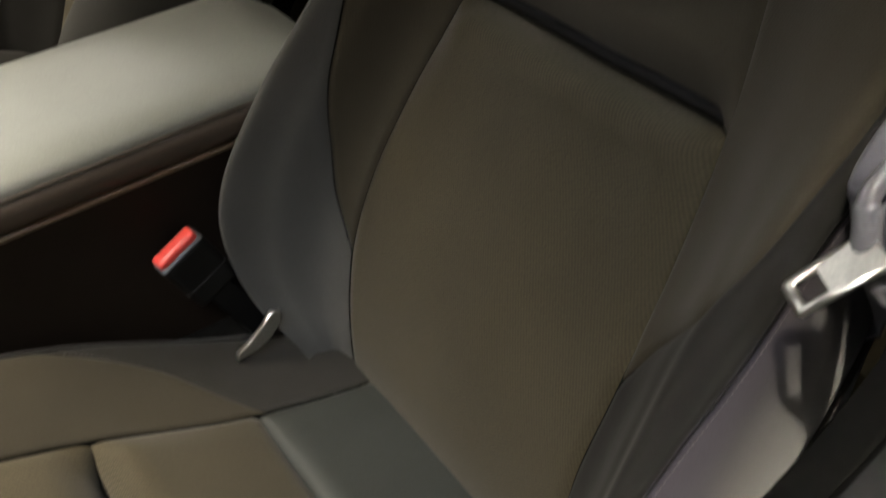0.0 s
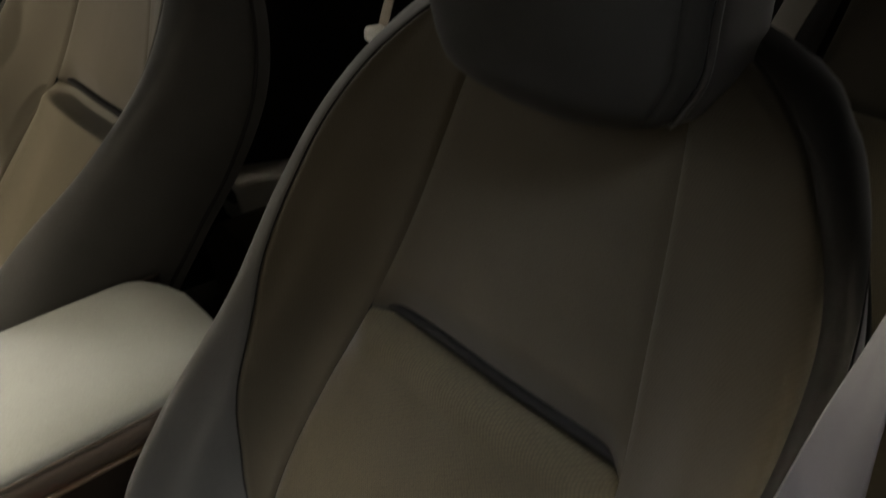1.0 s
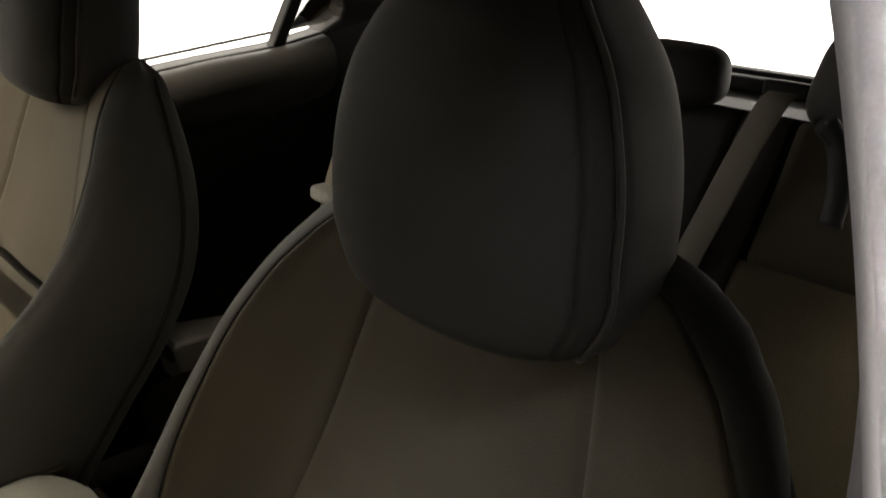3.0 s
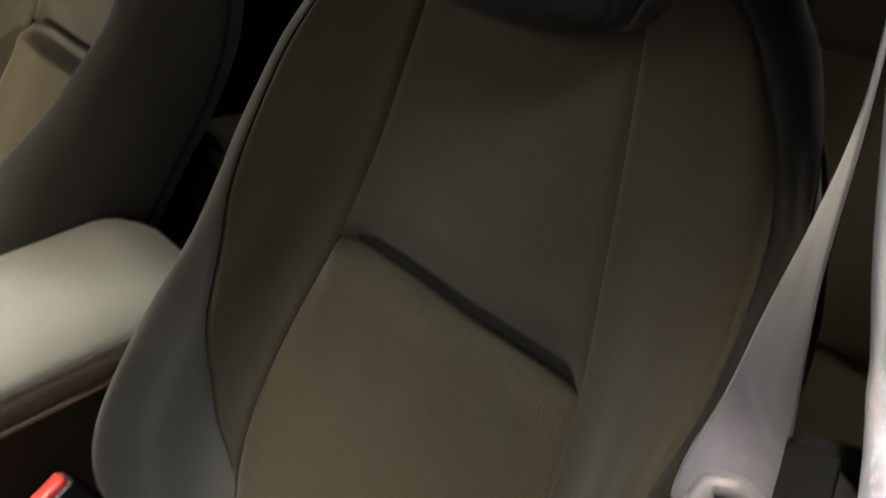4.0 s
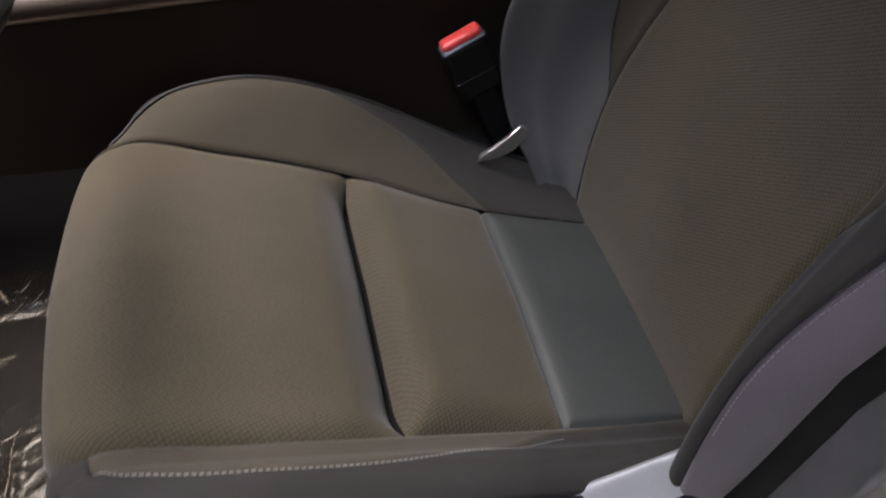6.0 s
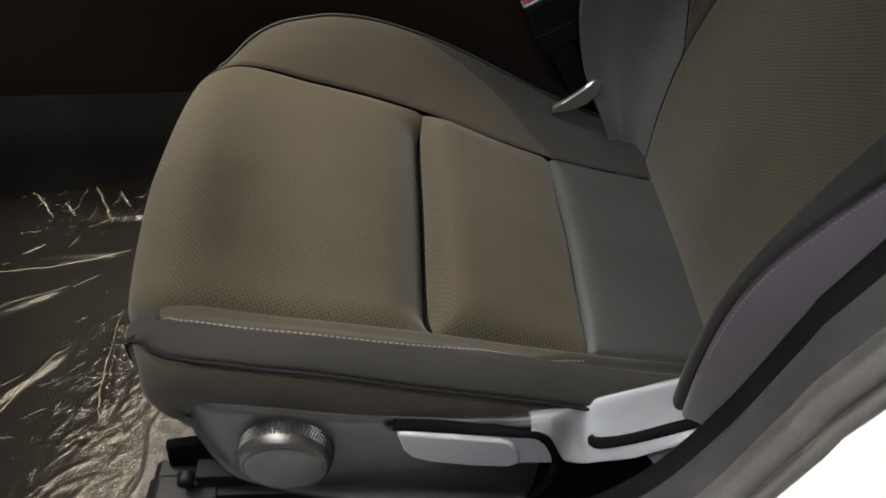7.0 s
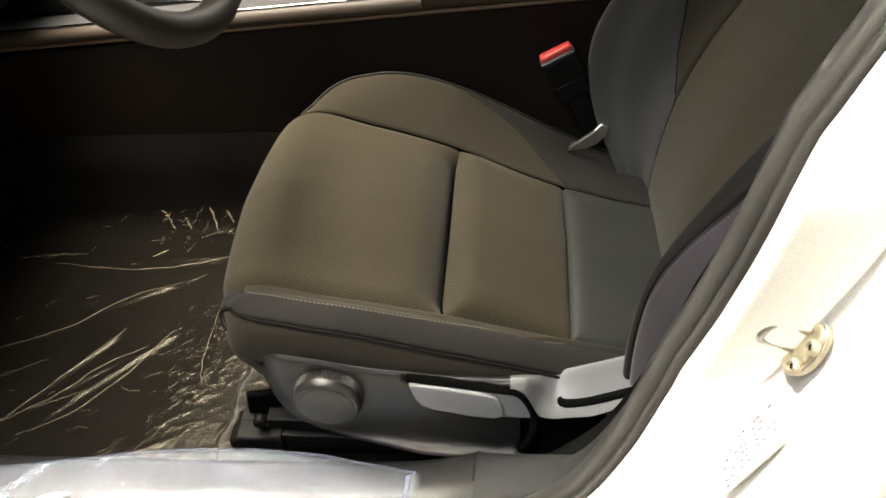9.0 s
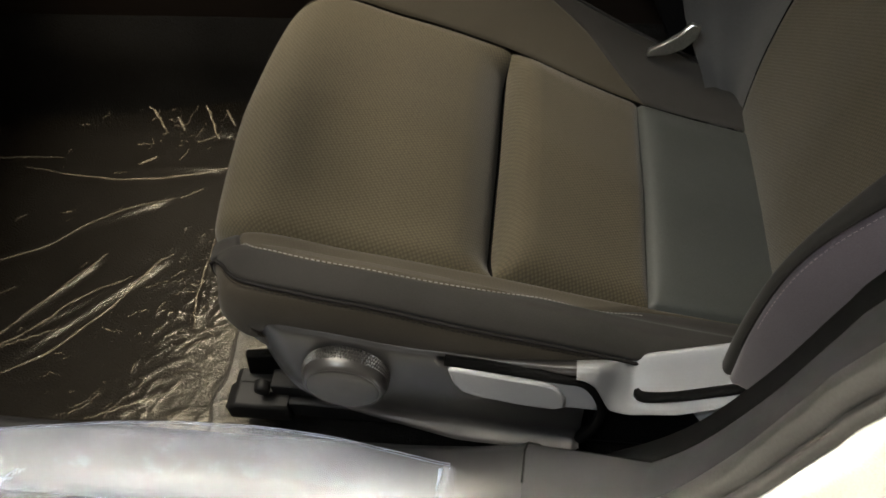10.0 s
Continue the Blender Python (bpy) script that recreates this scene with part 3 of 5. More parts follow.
def front_seat(at):
    seat = thing("front_seat", at, "dark brown cloth bucket seat with grey leatherette bolsters, empty", "car seat", "front seats")
    rest = part("backrest", panel("backrest", backrest, (-2.2, 2.2), (-0.10, 0.50), 81, 60, sides=""), M_THREADSHADE, seat, "backrest, with a near-black shell added to darken its seams")
    # keep the near-black shell just under the padded panels, as shade in the seams
    n = np.empty(len(rest.data.vertices) * 3)
    rest.data.vertices.foreach_get("normal", n)
    co = np.empty_like(n)
    rest.data.vertices.foreach_get("co", co)
    rest.data.vertices.foreach_set("co", co + 0.032 * n)
    low, cut = -0.118, 0.303
    part("lower_insert", panel("lower_insert", backrest, (-1, 1), (low, cut), 70, 110, 0.010, 0.004, 0.006, flip=-1, rolls="V-0.019 V0.020"), M_CLOTH, rest, "brown knitted cloth panel")
    part("upper_insert", panel("upper_insert", backrest, (-1, 1), (cut, 0.5935), 60, 80, 0.010, 0.003, -0.002, flip=-1, rolls="v-0.024"), M_CLOTH_FINE, rest)
    # a recessed dark tube adds the shade of the crease
    ks = np.linspace(-0.95, 0.95, 60)
    part("crease_shade", tube("crease_shade", backrest(ks, np.full(60, cut + 0.002)) + np.array([0.0125, 0, 0]) + 0.006 * (np.abs(ks) ** 6)[:, None] * np.array([1, 0, 0]), 0.0052, 8), M_THREADSHADE, rest, "tied-down crease, its shade put in as a dark tube")
    for s in (1, -1):
        seam = seam_at if s > 0 else outer_seam_at
        fold = seam_at if s > 0 else shoulder_crease
        start = 0.047 if s > 0 else 0.142
        facing = lambda u, v: backrest(s * (1 + (fold(v) - 1) * u), v)
        roll = lambda u, v: backrest(s * (fold(v) + (seam(v) - fold(v)) * u), v)
        side = lambda u, v: backrest(s * (seam(v) + (6.6 - seam(v)) * u), v)
        part("wing_facing", panel("wing_facing", facing, (0, 1), (start, 0.5935), 40, 110, 0.006, 0.003, 0.0, flip=-s, sides="uU", rolls="" if s > 0 else "U-0.004"), M_CLOTH_FINE, rest)
        if s < 0:
            part("wing_roll", panel("wing_roll", roll, (0, 1), (low, 0.5935), 40, 110, 0.006, 0.003, 0.002, flip=-s, sides="uUvV", rolls="u-0.003 u0.003"), M_WINGROLL, rest, "charcoal wing edge, its shade put into the colour")
        part("wing_side", panel("wing_side", side, (0, 1), (low, 0.5935), 70, 110, 0.004, 0.002, 0.0, flip=-s, sides="uv"), M_WINGIN if s > 0 else M_WINGOUT, rest, "charcoal wing panel, its side light put into the colour")
        zs = np.linspace(0.06 if s > 0 else 0.03, 0.56, 120)
        part("seam_piping", tube("seam_piping", on_backrest(s * seam(zs), zs, -0.0012 * s), 0.0007, 6), M_THREADSHADE, rest)
        zs = np.linspace(0.06, 0.52, 160)
        if s < 0:
            stitch_row("stitching", on_backrest(s * (seam(zs) + 0.10), zs, 0.0003 * s), M_WINGTHREAD, rest)
        zs = np.linspace(0.02, 0.575, 120)
        part("shoulder_piping", tube("shoulder_piping", on_backrest(np.full(120, 5.2 * s), zs, 0.001), 0.0028, 8), M_SIDE, rest)
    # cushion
    cush = part("cushion", panel("cushion", cushion, (-1.5, 1.5), (0.40, 0.97), 61, 40, sides=""), M_THREADSHADE, seat, "cushion, with a near-black shell added to darken its seams")
    # sink the cushion's near-black shell, which darkens the seam gaps
    n = np.empty(len(cush.data.vertices) * 3)
    cush.data.vertices.foreach_get("normal", n)
    co = np.empty_like(n)
    cush.data.vertices.foreach_get("co", co)
    cush.data.vertices.foreach_set("co", co + 0.032 * n)
    part("front_insert", panel("front_insert", cushion, (-1, 1), (0.02, 0.70), 90, 130, 0.014, 0.004, 0.015, flip=-1, rolls="V-0.024 u-0.008"), M_CLOTH, cush, "brown knitted cloth panel")
    part("rear_insert", panel("rear_insert", cushion, (-1, 1), (0.70, 0.85), 90, 70, 0.012, 0.004, 0.008, flip=-1, rolls="v-0.013 v0.013 V-0.003 u-0.007"), M_CLOTH, cush)
    part("rear_strip", panel("rear_strip", cushion, (-1, 1), (0.85, 0.995), 70, 40, 0.006, 0.006, 0.002, flip=-1, rolls="v-0.004 v0.005"), M_LEATHER, cush, "smooth grey leatherette strip")
    part("inner_bolster", panel("inner_bolster", lambda u, v: inner_bolster(u, 0.02 + (bolster_end(u) - 0.02) * v), (1, 3.1), (0, 1), 40, 110, 0.006, 0.002, 0.0, flip=-1), M_CLOTH_FINE, cush)
    part("inner_bolster_end", panel("inner_bolster_end", lambda u, v: cushion(u, bolster_end(u) + (0.995 - bolster_end(u)) * v), (1, 3.1), (0, 1), 40, 50, 0.003, 0.002, 0.0, flip=-1), M_WINGEND, cush, "smooth charcoal bolster end")
    part("inner_bolster_side", panel("inner_bolster_side", lambda u, v: cushion(welt_at(v) + (6.8 - welt_at(v)) * u, v), (0, 1), (0.02, 0.995), 40, 100, 0.005, 0.003, 0.0, flip=-1), M_SIDE, cush)
    part("outer_bolster", panel("outer_bolster", lambda u, v: cushion(-1 - (stitch_at(v) - 1) * u, v), (1, 0), (0.02, 0.995), 40, 110, 0.006, 0.004, 0.0, flip=-1), M_CLOTH_FINE, cush)
    part("outer_bolster_side", panel("outer_bolster_side", lambda u, v: cushion(-piping_at(v) + (piping_at(v) - stitch_at(v)) * u, v), (0, 1), (0.02, 0.995), 40, 110, 0.005, 0.003, 0.001, flip=-1), M_WING, cush)
    part("outer_skirt", panel("outer_skirt", lambda u, v: cushion(-6.9 + (6.9 - piping_at(v)) * u, v), (0, 1), (0.02, 0.995), 40, 110, 0.005, 0.003, 0.002, flip=-1), M_SKIRT, cush)
    ss = np.linspace(0.33, 0.84, 200)
    stitch_row("stitching", on_cushion(-stitch_at(ss) - 0.12, ss, 0.0005), M_STITCH, cush)
    part("piping", tube("piping", on_cushion(-piping_at(np.linspace(0.05, 0.97, 160)), np.linspace(0.05, 0.97, 160), 0.0002), 0.0016, 8), M_THREADSHADE, cush)
    ss = np.linspace(0.30, 0.84, 200)
    stitch_row("stitching", on_cushion(-piping_at(ss) - 0.14, ss, 0.0004), M_THREADSHADE, cush)
    part("piping", tube("piping", on_cushion(welt_at(np.linspace(0.29, 0.93, 160)), np.linspace(0.29, 0.93, 160), 0.0010), 0.0018, 8), M_SIDE, cush)
    us = np.linspace(1.05, 2.9, 60)
    stitch_row("stitching", on_cushion(us, bolster_end(us) + 0.006, 0.0005), M_WINGTHREAD, cush)
    # headrest
    head = part("headrest", panel("headrest", headrest_skin, (-0.30, 0.30), (0.528, 0.7445), 70, 50, 0.004, 0.002, 0.0, flip=-1, sides="uU"), M_HEAD, seat, "black cloth headrest")
    for s in (1, -1):
        part("headrest_gusset", panel("headrest_gusset", lambda u, v: headrest_skin(u * s, v), (0.30, 0.40), (0.528, 0.7445), 24, 50, 0.006, 0.004, 0.0, flip=-s, sides="uU"), M_HEAD, head)
        part("headrest_piping", tube("headrest_piping", headrest_skin(np.full(60, 0.40 * s), np.linspace(0.54, 0.742, 60)), 0.0022, 8), M_SIDE, head)
    part("headrest_back", panel("headrest_back", headrest_skin, (0.40, 1.60), (0.528, 0.7445), 60, 50, 0.006, 0.003, 0.0, flip=-1, sides="uU"), M_SIDE, head)
    top = headrest_skin(np.linspace(-1, 1, 61)[:-1], np.full(60, 0.7445))
    for ring, inward in ((top, 0.008), (headrest_skin(np.linspace(-1, 1, 61)[:-1], np.full(60, 0.528)), -0.006)):
        c = ring.mean(0)
        P = np.stack([c + (ring - c) * f + np.array([0, 0, inward * (1 - f**2)]) for f in np.linspace(1, 0.02, 8)])
        part("headrest_cap", grid("headrest_cap", P, loop_v=True), M_HEAD, head)
    for y in (-0.05, 0.05):
        part("headrest_post", tube("headrest_post", [(0.475, y, 0.46), (0.472, y, 0.56)], 0.006, 12), M_STEEL, head, "steel headrest post")
    # plastic side shield with its controls
    X = np.linspace(-0.205, 0.084, 220)
    ledge = lambda x: soft([-0.205, -0.187, -0.170, -0.127, -0.082, -0.036, 0.011, 0.058, 0.087, 0.230], [0.034, 0.034, 0.032, 0.023, 0.011, 0.004, -0.004, -0.007, -0.006, -0.006], x)
    low_edge = soft([-0.205, -0.197, -0.187, -0.170, -0.148, -0.124, -0.095, -0.018, 0.070, 0.09], [0.020, -0.012, -0.036, -0.064, -0.084, -0.098, -0.106, -0.121, -0.130, -0.131], X)
    L, lip = ledge(X), np.clip((X + 0.13) / 0.10, 0, 1)   # the lower edge flares out to the rear
    lip_top = np.minimum(low_edge + 0.010, 0.2 * L + 0.8 * low_edge)
    C = np.stack([np.stack([X, y + 0 * X, z], -1) for y, z in (
        (-0.216, L - 0.016), (-0.2305, L - 0.003), (-0.2365, L - 0.0035), (-0.240, L - 0.013), (-0.2415, 0.5 * (L + low_edge)),
        (-0.2400 + 0.003 * lip, lip_top), (-0.2410 - 0.010 * lip, low_edge), (-0.2400 - 0.010 * lip, low_edge - 0.004), (-0.228, low_edge - 0.007))])
    C[..., 1] += (0.034 * np.clip((-0.160 - X) / 0.045, 0, 1) ** 2)[None]   # rounded front end
    k = np.linspace(0, 8, 72)[None] + np.zeros((len(X), 1))
    face = cr_ctrl(np.repeat(C[:, :, None], 72, 2), k)
    groove = smooth_path([(-0.033, -0.003), (0.0, -0.008), (0.030, -0.0135), (0.062, -0.020), (0.078, -0.0225), (0.088, -0.033), (0.0955, -0.052), (0.099, -0.072), (0.096, -0.100), (0.084, -0.130)], 120)
    d = np.min(np.hypot(face[..., 0, None] - groove[:, 0], face[..., 2, None] - groove[:, 1]), axis=2)
    face[..., 1] += 0.008 * np.exp(-((d / 0.0050) ** 4)) * (k > 2.2)
    shield = part("side_shield", grid("side_shield", face), M_SHIELD, seat, "satin black plastic seat valance")
    # the rear of the shield: a flat slanted block over the recliner, parted from the face by the lever's gap
    X = np.linspace(0.074, 0.226, 110)
    f = np.clip((X - 0.088) / 0.036, 0, 1)
    f, L = f * f * (3 - 2 * f), ledge(X)
    top = np.interp(X, [0.08, 0.120, 0.230], [-0.036, -0.027, 0.016])
    mid = soft([0.08, 0.125, 0.154, 0.194, 0.230], [-0.0475, -0.042, -0.038, -0.021, -0.004], X, 10)
    foot = soft([0.074, 0.080, 0.090, 0.0965, 0.103, 0.129, 0.158, 0.194, 0.230], [-0.0165, -0.0175, -0.026, -0.042, -0.058, -0.053, -0.049, -0.030, -0.010], X, 2)
    C = np.stack([np.stack([X, y0 + (y1 - y0) * f, z0 + (z1 - z0) * f], -1) for y0, y1, z0, z1 in (
        (-0.216, -0.206, L - 0.0155, top - 0.004), (-0.2305, -0.211, L - 0.0025, top), (-0.2367, -0.2245, L - 0.0032, 0.5 * (top + mid)),
        (-0.241, -0.238, 0.5 * (L - 0.003 + foot), mid), (-0.2425, -0.2485, foot + 0.003, foot + 0.003), (-0.239, -0.247, foot, foot - 0.001), (-0.222, -0.224, foot - 0.002, foot - 0.006))])
    k = np.linspace(0, 6, 50)[None] + np.zeros((len(X), 1))
    part("recliner_block", grid("recliner_block", cr_ctrl(np.repeat(C[:, :, None], 50, 2), k)), M_BLOCK, shield, "satin grey recliner block")
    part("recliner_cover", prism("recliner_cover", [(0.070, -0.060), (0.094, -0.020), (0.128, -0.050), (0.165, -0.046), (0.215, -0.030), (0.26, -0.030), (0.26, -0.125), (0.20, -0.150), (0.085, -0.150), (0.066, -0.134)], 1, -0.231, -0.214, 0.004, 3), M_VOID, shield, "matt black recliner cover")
    part("shield_end", tube("shield_end", smooth_path([(-0.205, -0.186, 0.012), (-0.198, -0.190, -0.010), (-0.186, -0.205, -0.045), (-0.160, -0.218, -0.082)], 20), 0.007, 10), M_BLACK, shield)
    part("shield_backing", box("shield_backing", (-0.185, -0.200, -0.110), (0.16, -0.195, -0.030), 0.002), M_BLACK, shield)
    c = (-0.1175, 0.0, -0.0265)
    knob = part("height_dial", lathe("height_dial", [(0.0345, -0.236), (0.0362, -0.239), (0.0365, -0.2505), (0.0362, -0.2525), (0.0345, -0.2575), (0.0325, -0.2595), (0.0312, -0.2598), (0.0306, -0.2588), (0.0300, -0.2600), (0.0285, -0.2606), (0.015, -0.2612), (0.0005, -0.2614)], 64, 1, c), M_SHIELD, shield, "round black height adjuster dial")
    verts, faces = [], []
    for i in range(90):   # knurling
        for j in range(4):
            a0 = 2 * math.pi * (i + 0.5 * (j % 2)) / 90
            y0 = -0.2405 - j * 0.0031
            b = len(verts)
            for da, dy, dr in ((-0.028, 0, 0), (0, -0.0019, 0), (0.028, 0, 0), (0, 0.0019, 0), (0, 0, 0.0011)):
                verts.append((c[0] + (0.0364 + dr) * math.cos(a0 + da), y0 + dy, c[2] + (0.0364 + dr) * math.sin(a0 + da)))
            faces += [(b, b + 1, b + 4), (b + 1, b + 2, b + 4), (b + 2, b + 3, b + 4), (b + 3, b, b + 4)]
    me = bpy.data.meshes.new("knurling")
    me.from_pydata(verts, [], faces)
    part("knurling", me, M_SHIELD, knob)
    # black tubes lie in the lever's gap and slot as their shade
    part("lever_gap_shade", tube("lever_gap_shade", np.stack([groove[:, 0], np.full(120, -0.2385), groove[:, 1]], 1), 0.0052, 8), M_VOID, shield, "black tube put in for the shade of the lever's gap")
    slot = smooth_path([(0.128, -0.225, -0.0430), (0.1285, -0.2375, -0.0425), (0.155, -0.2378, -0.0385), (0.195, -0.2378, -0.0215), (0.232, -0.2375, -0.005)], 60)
    part("lever_slot_shade", tube("lever_slot_shade", slot, 0.0050, 8), M_VOID, shield, "black tube put in for the slot's shade")
    part("split_line", tube("split_line", [(0.1275, -0.2385, -0.043), (0.1285, -0.2440, -0.0475), (0.129, -0.2485, -0.0515)], 0.0006, 6), M_VOID, shield)
    # lever in its cut-out: a flat blade, its grip standing proud with a slanted thumb edge
    blade = [(-0.0315, -0.006), (-0.028, -0.003), (0.013, -0.011), (0.057, -0.020), (0.085, -0.0255), (0.092, -0.031), (0.0955, -0.040), (0.0965, -0.066), (0.058, -0.064), (0.028, -0.059), (-0.008, -0.049), (-0.021, -0.042), (-0.027, -0.030)]
    lever = part("height_lever", prism("height_lever", blade, 1, -0.2425, -0.222, 0.003, 3), M_LEVER, shield, "satin grey lever")
    grip = [(-0.0300, -0.0065), (-0.027, -0.0045), (0.013, -0.0125), (0.050, -0.0200), (0.057, -0.0235), (0.062, -0.032), (0.067, -0.045), (0.0665, -0.056), (0.058, -0.0615), (0.028, -0.0575), (-0.008, -0.0475), (-0.020, -0.0405), (-0.026, -0.0290)]
    part("lever_grip", prism("lever_grip", grip, 1, -0.2470, -0.2400, 0.0024, 3), M_LEVER, lever)
    part("recline_lever", prism("recline_lever", [(0.176, -0.070), (0.212, -0.052), (0.230, -0.066), (0.196, -0.104)], 1, -0.238, -0.220, 0.003), M_LEVER, shield, "satin grey recline lever")
    # rails
    for y in (-0.205, 0.205):
        rail = part("rail", prism("rail", [(-0.258, -0.160), (-0.258, -0.140), (-0.252, -0.135), (0.30, -0.150), (0.30, -0.172)], 1, y - 0.018, y + 0.018, 0.002), M_BLACK, seat, "black steel seat rail")
        part("rail_cap", prism("rail_cap", [(-0.262, -0.163), (-0.262, -0.142), (-0.250, -0.134), (-0.198, -0.134), (-0.196, -0.160)], 1, y - 0.026, y + 0.004, 0.004, 3), M_BLACK, rail, "black plastic end cap")
        part("upper_rail", box("upper_rail", (-0.215, y - 0.010, -0.135), (0.28, y + 0.010, -0.118), 0.002), M_BLACK, rail, "black steel runner")
        part("rail_bracket", prism("rail_bracket", [(-0.245, -0.134), (-0.240, -0.100), (-0.195, -0.092), (-0.150, -0.100), (-0.150, -0.134)], 1, y + 0.010, y + 0.020, 0.003), M_VOID, rail)
        part("bolt", lathe("bolt", [(0.0005, y - 0.016), (0.007, y - 0.016), (0.008, y - 0.012), (0.008, y - 0.006)], 12, 1, (-0.222, 0, -0.120)), M_BLACK, rail)
    part("base_pan", box("base_pan", (-0.19, -0.18, -0.135), (0.16, 0.19, -0.100), 0.01), M_BLACK, seat)
    # recliner bracket seen between cushion and backrest on the inner side
    part("recliner_bracket", prism("recliner_bracket", [(0.150, -0.034), (0.152, -0.024), (0.165, -0.017), (0.183, -0.002), (0.194, 0.011), (0.204, 0.006), (0.202, -0.008), (0.190, -0.022), (0.175, -0.030)], 1, 0.192, 0.199, 0.002, 3), M_STEEL, seat, "bright steel recliner bracket")
    return seat


driver = front_seat((0.0, 0.0, -0.165))
passenger = front_seat((0.0, 0.0, -0.165))
passenger.matrix_basis = Matrix.Translation((-0.080, 0.728, -0.108)) @ Matrix.Diagonal((1, -1, 1, 1))
PIVOT = Vector((0.25, 0.0, 0.115))
for child in passenger.children:
    if child.name.split(".")[0] in ("backrest", "headrest"):
        child.matrix_basis = Matrix.Translation(PIVOT) @ Matrix.Rotation(radians(10), 4, "Y") @ Matrix.Translation(-PIVOT)


def belt_buckle(at):
    b = thing("seat_belt_buckle", at, "black seat belt buckle with red release button beside the seat", "seat belt buckle", "buckles")
    tilt = Matrix.Translation(at) @ pose(0, 0, 0, 0, -24, 8)
    def put(me):
        me.transform(tilt)
        return me
    part("housing", put(box("housing", (-0.025, -0.009, -0.075), (0.025, 0.009, -0.004), 0.006, 3)), M_BLACK, b)
    part("bezel", put(box("bezel", (-0.0245, -0.0095, -0.006), (0.0245, 0.0095, 0.0), 0.003, 2)), M_GREYPL, b)
    part("release_button", put(box("release_button", (-0.0225, -0.0080, -0.004), (0.0225, 0.0080, 0.007), 0.004, 3)), M_RED, b, "bright red release button")
    part("seam_line", put(box("seam_line", (-0.0252, -0.0094, -0.047), (0.0252, 0.0094, -0.0455), 0.0004, 1)), M_PLASTIC, b)
    part("stalk", put(box("stalk", (-0.014, -0.005, -0.17), (0.014, 0.005, -0.07), 0.002)), M_BLACK, b)
    return b


buckle = belt_buckle((0.131, 0.231, 0.101))
copy_thing(buckle, Matrix.Translation((0.119, 0.497, 0.116)) @ Matrix.Diagonal((1, -1, 1, 1)))
# ---- seat belt at the pillar ----
def seat_belt():
    b = thing("seat_belt", (0.40, -0.24, 0.36), "lavender-grey webbing seat belt with tongue hanging at the pillar", "seat belt")
    # webbing from the pillar's upper guide through the tongue to the lower anchor: centre line and width direction
    line = np.array([(0.42, -0.170, 0.83), (0.385, -0.205, 0.74), (0.352, -0.236, 0.655), (0.338, -0.250, 0.575), (0.346, -0.247, 0.50), (0.364, -0.240, 0.404), (0.334, -0.246, 0.350), (0.380, -0.238, 0.275), (0.440, -0.232, 0.20), (0.450, -0.240, -0.02)])
    wide = np.array([(0.9, 0.35, -0.3), (0.9, 0.35, -0.3), (0.9, 0.35, -0.3), (0.9, 0.32, -0.3), (0.8, 0.5, -0.2), (0.4, 0.85, 0.2), (0.15, 0.85, 0.45), (0.5, 0.7, 0.2), (0.9, 0.2, 0), (1, 0, 0)])
    n = 60
    C, D = smooth_path(line, n), smooth_path(wide, n)
    T = np.gradient(C, axis=0)
    T /= np.linalg.norm(T, axis=1, keepdims=True)
    D -= (D * T).sum(1, keepdims=True) * T
    D /= np.linalg.norm(D, axis=1, keepdims=True)
    N = np.cross(T, D)
    w, th = 0.0235, 0.0008
    ring = []
    for a, o in ((-1, 0), (-0.9, 1), (-0.3, 1), (0.3, 1), (0.9, 1), (1, 0), (0.9, -1), (0.3, -1), (-0.3, -1), (-0.9, -1)):
        ring.append(C + D * w * a + N * th * o)
    part("webbing", grid("webbing", np.stack(ring, 1), loop_v=True), M_BELT, b)
    # tongue: moulded grip round the webbing and the steel plate
    loop = smooth_path([(0.337, -0.238, 0.380), (0.323, -0.238, 0.365), (0.316, -0.249, 0.346), (0.314, -0.264, 0.333), (0.321, -0.276, 0.331), (0.336, -0.282, 0.346), (0.344, -0.270, 0.366), (0.343, -0.252, 0.380), (0.337, -0.238, 0.380)], 60)[:-1]
    part("tongue_grip", tube("tongue_grip", loop, 0.0052, 12, closed=True), M_GREYPL, b, "grey plastic tongue grip")
    part("grip_bar", tube("grip_bar", smooth_path([(0.322, -0.239, 0.364), (0.316, -0.249, 0.346), (0.314, -0.263, 0.334)], 16), 0.0066, 12), M_GREYPL, b, "grey plastic grip bar")
    rim = [(-0.021, -0.0085), (-0.019, -0.0105), (0.024, -0.0120), (0.024, 0.0120), (-0.019, 0.0105), (-0.021, 0.0085)]
    slot = [(-0.0155, -0.0060), (-0.0145, -0.0070), (-0.0035, -0.0070), (-0.0035, 0.0070), (-0.0145, 0.0070), (-0.0155, 0.0060)]
    bm = bmesh.new()
    ring = [[[bm.verts.new((x, y, z)) for x, y in loop] for loop in (rim, slot)] for z in (-0.0013, 0.0013)]
    for q in range(6):
        r = (q + 1) % 6
        lo, hi = ring
        bm.faces.new((lo[0][q], lo[0][r], lo[1][r], lo[1][q]))
        bm.faces.new((hi[0][q], hi[1][q], hi[1][r], hi[0][r]))
        bm.faces.new((lo[0][q], hi[0][q], hi[0][r], lo[0][r]))
        bm.faces.new((lo[1][q], lo[1][r], hi[1][r], hi[1][q]))
    me = from_bm("tongue_plate", bm)
    ex = Vector((0.61, -0.38, 0.70)).normalized()
    ey = Vector((0.70, 0.67, -0.245))
    ey = (ey - ey.dot(ex) * ex).normalized()
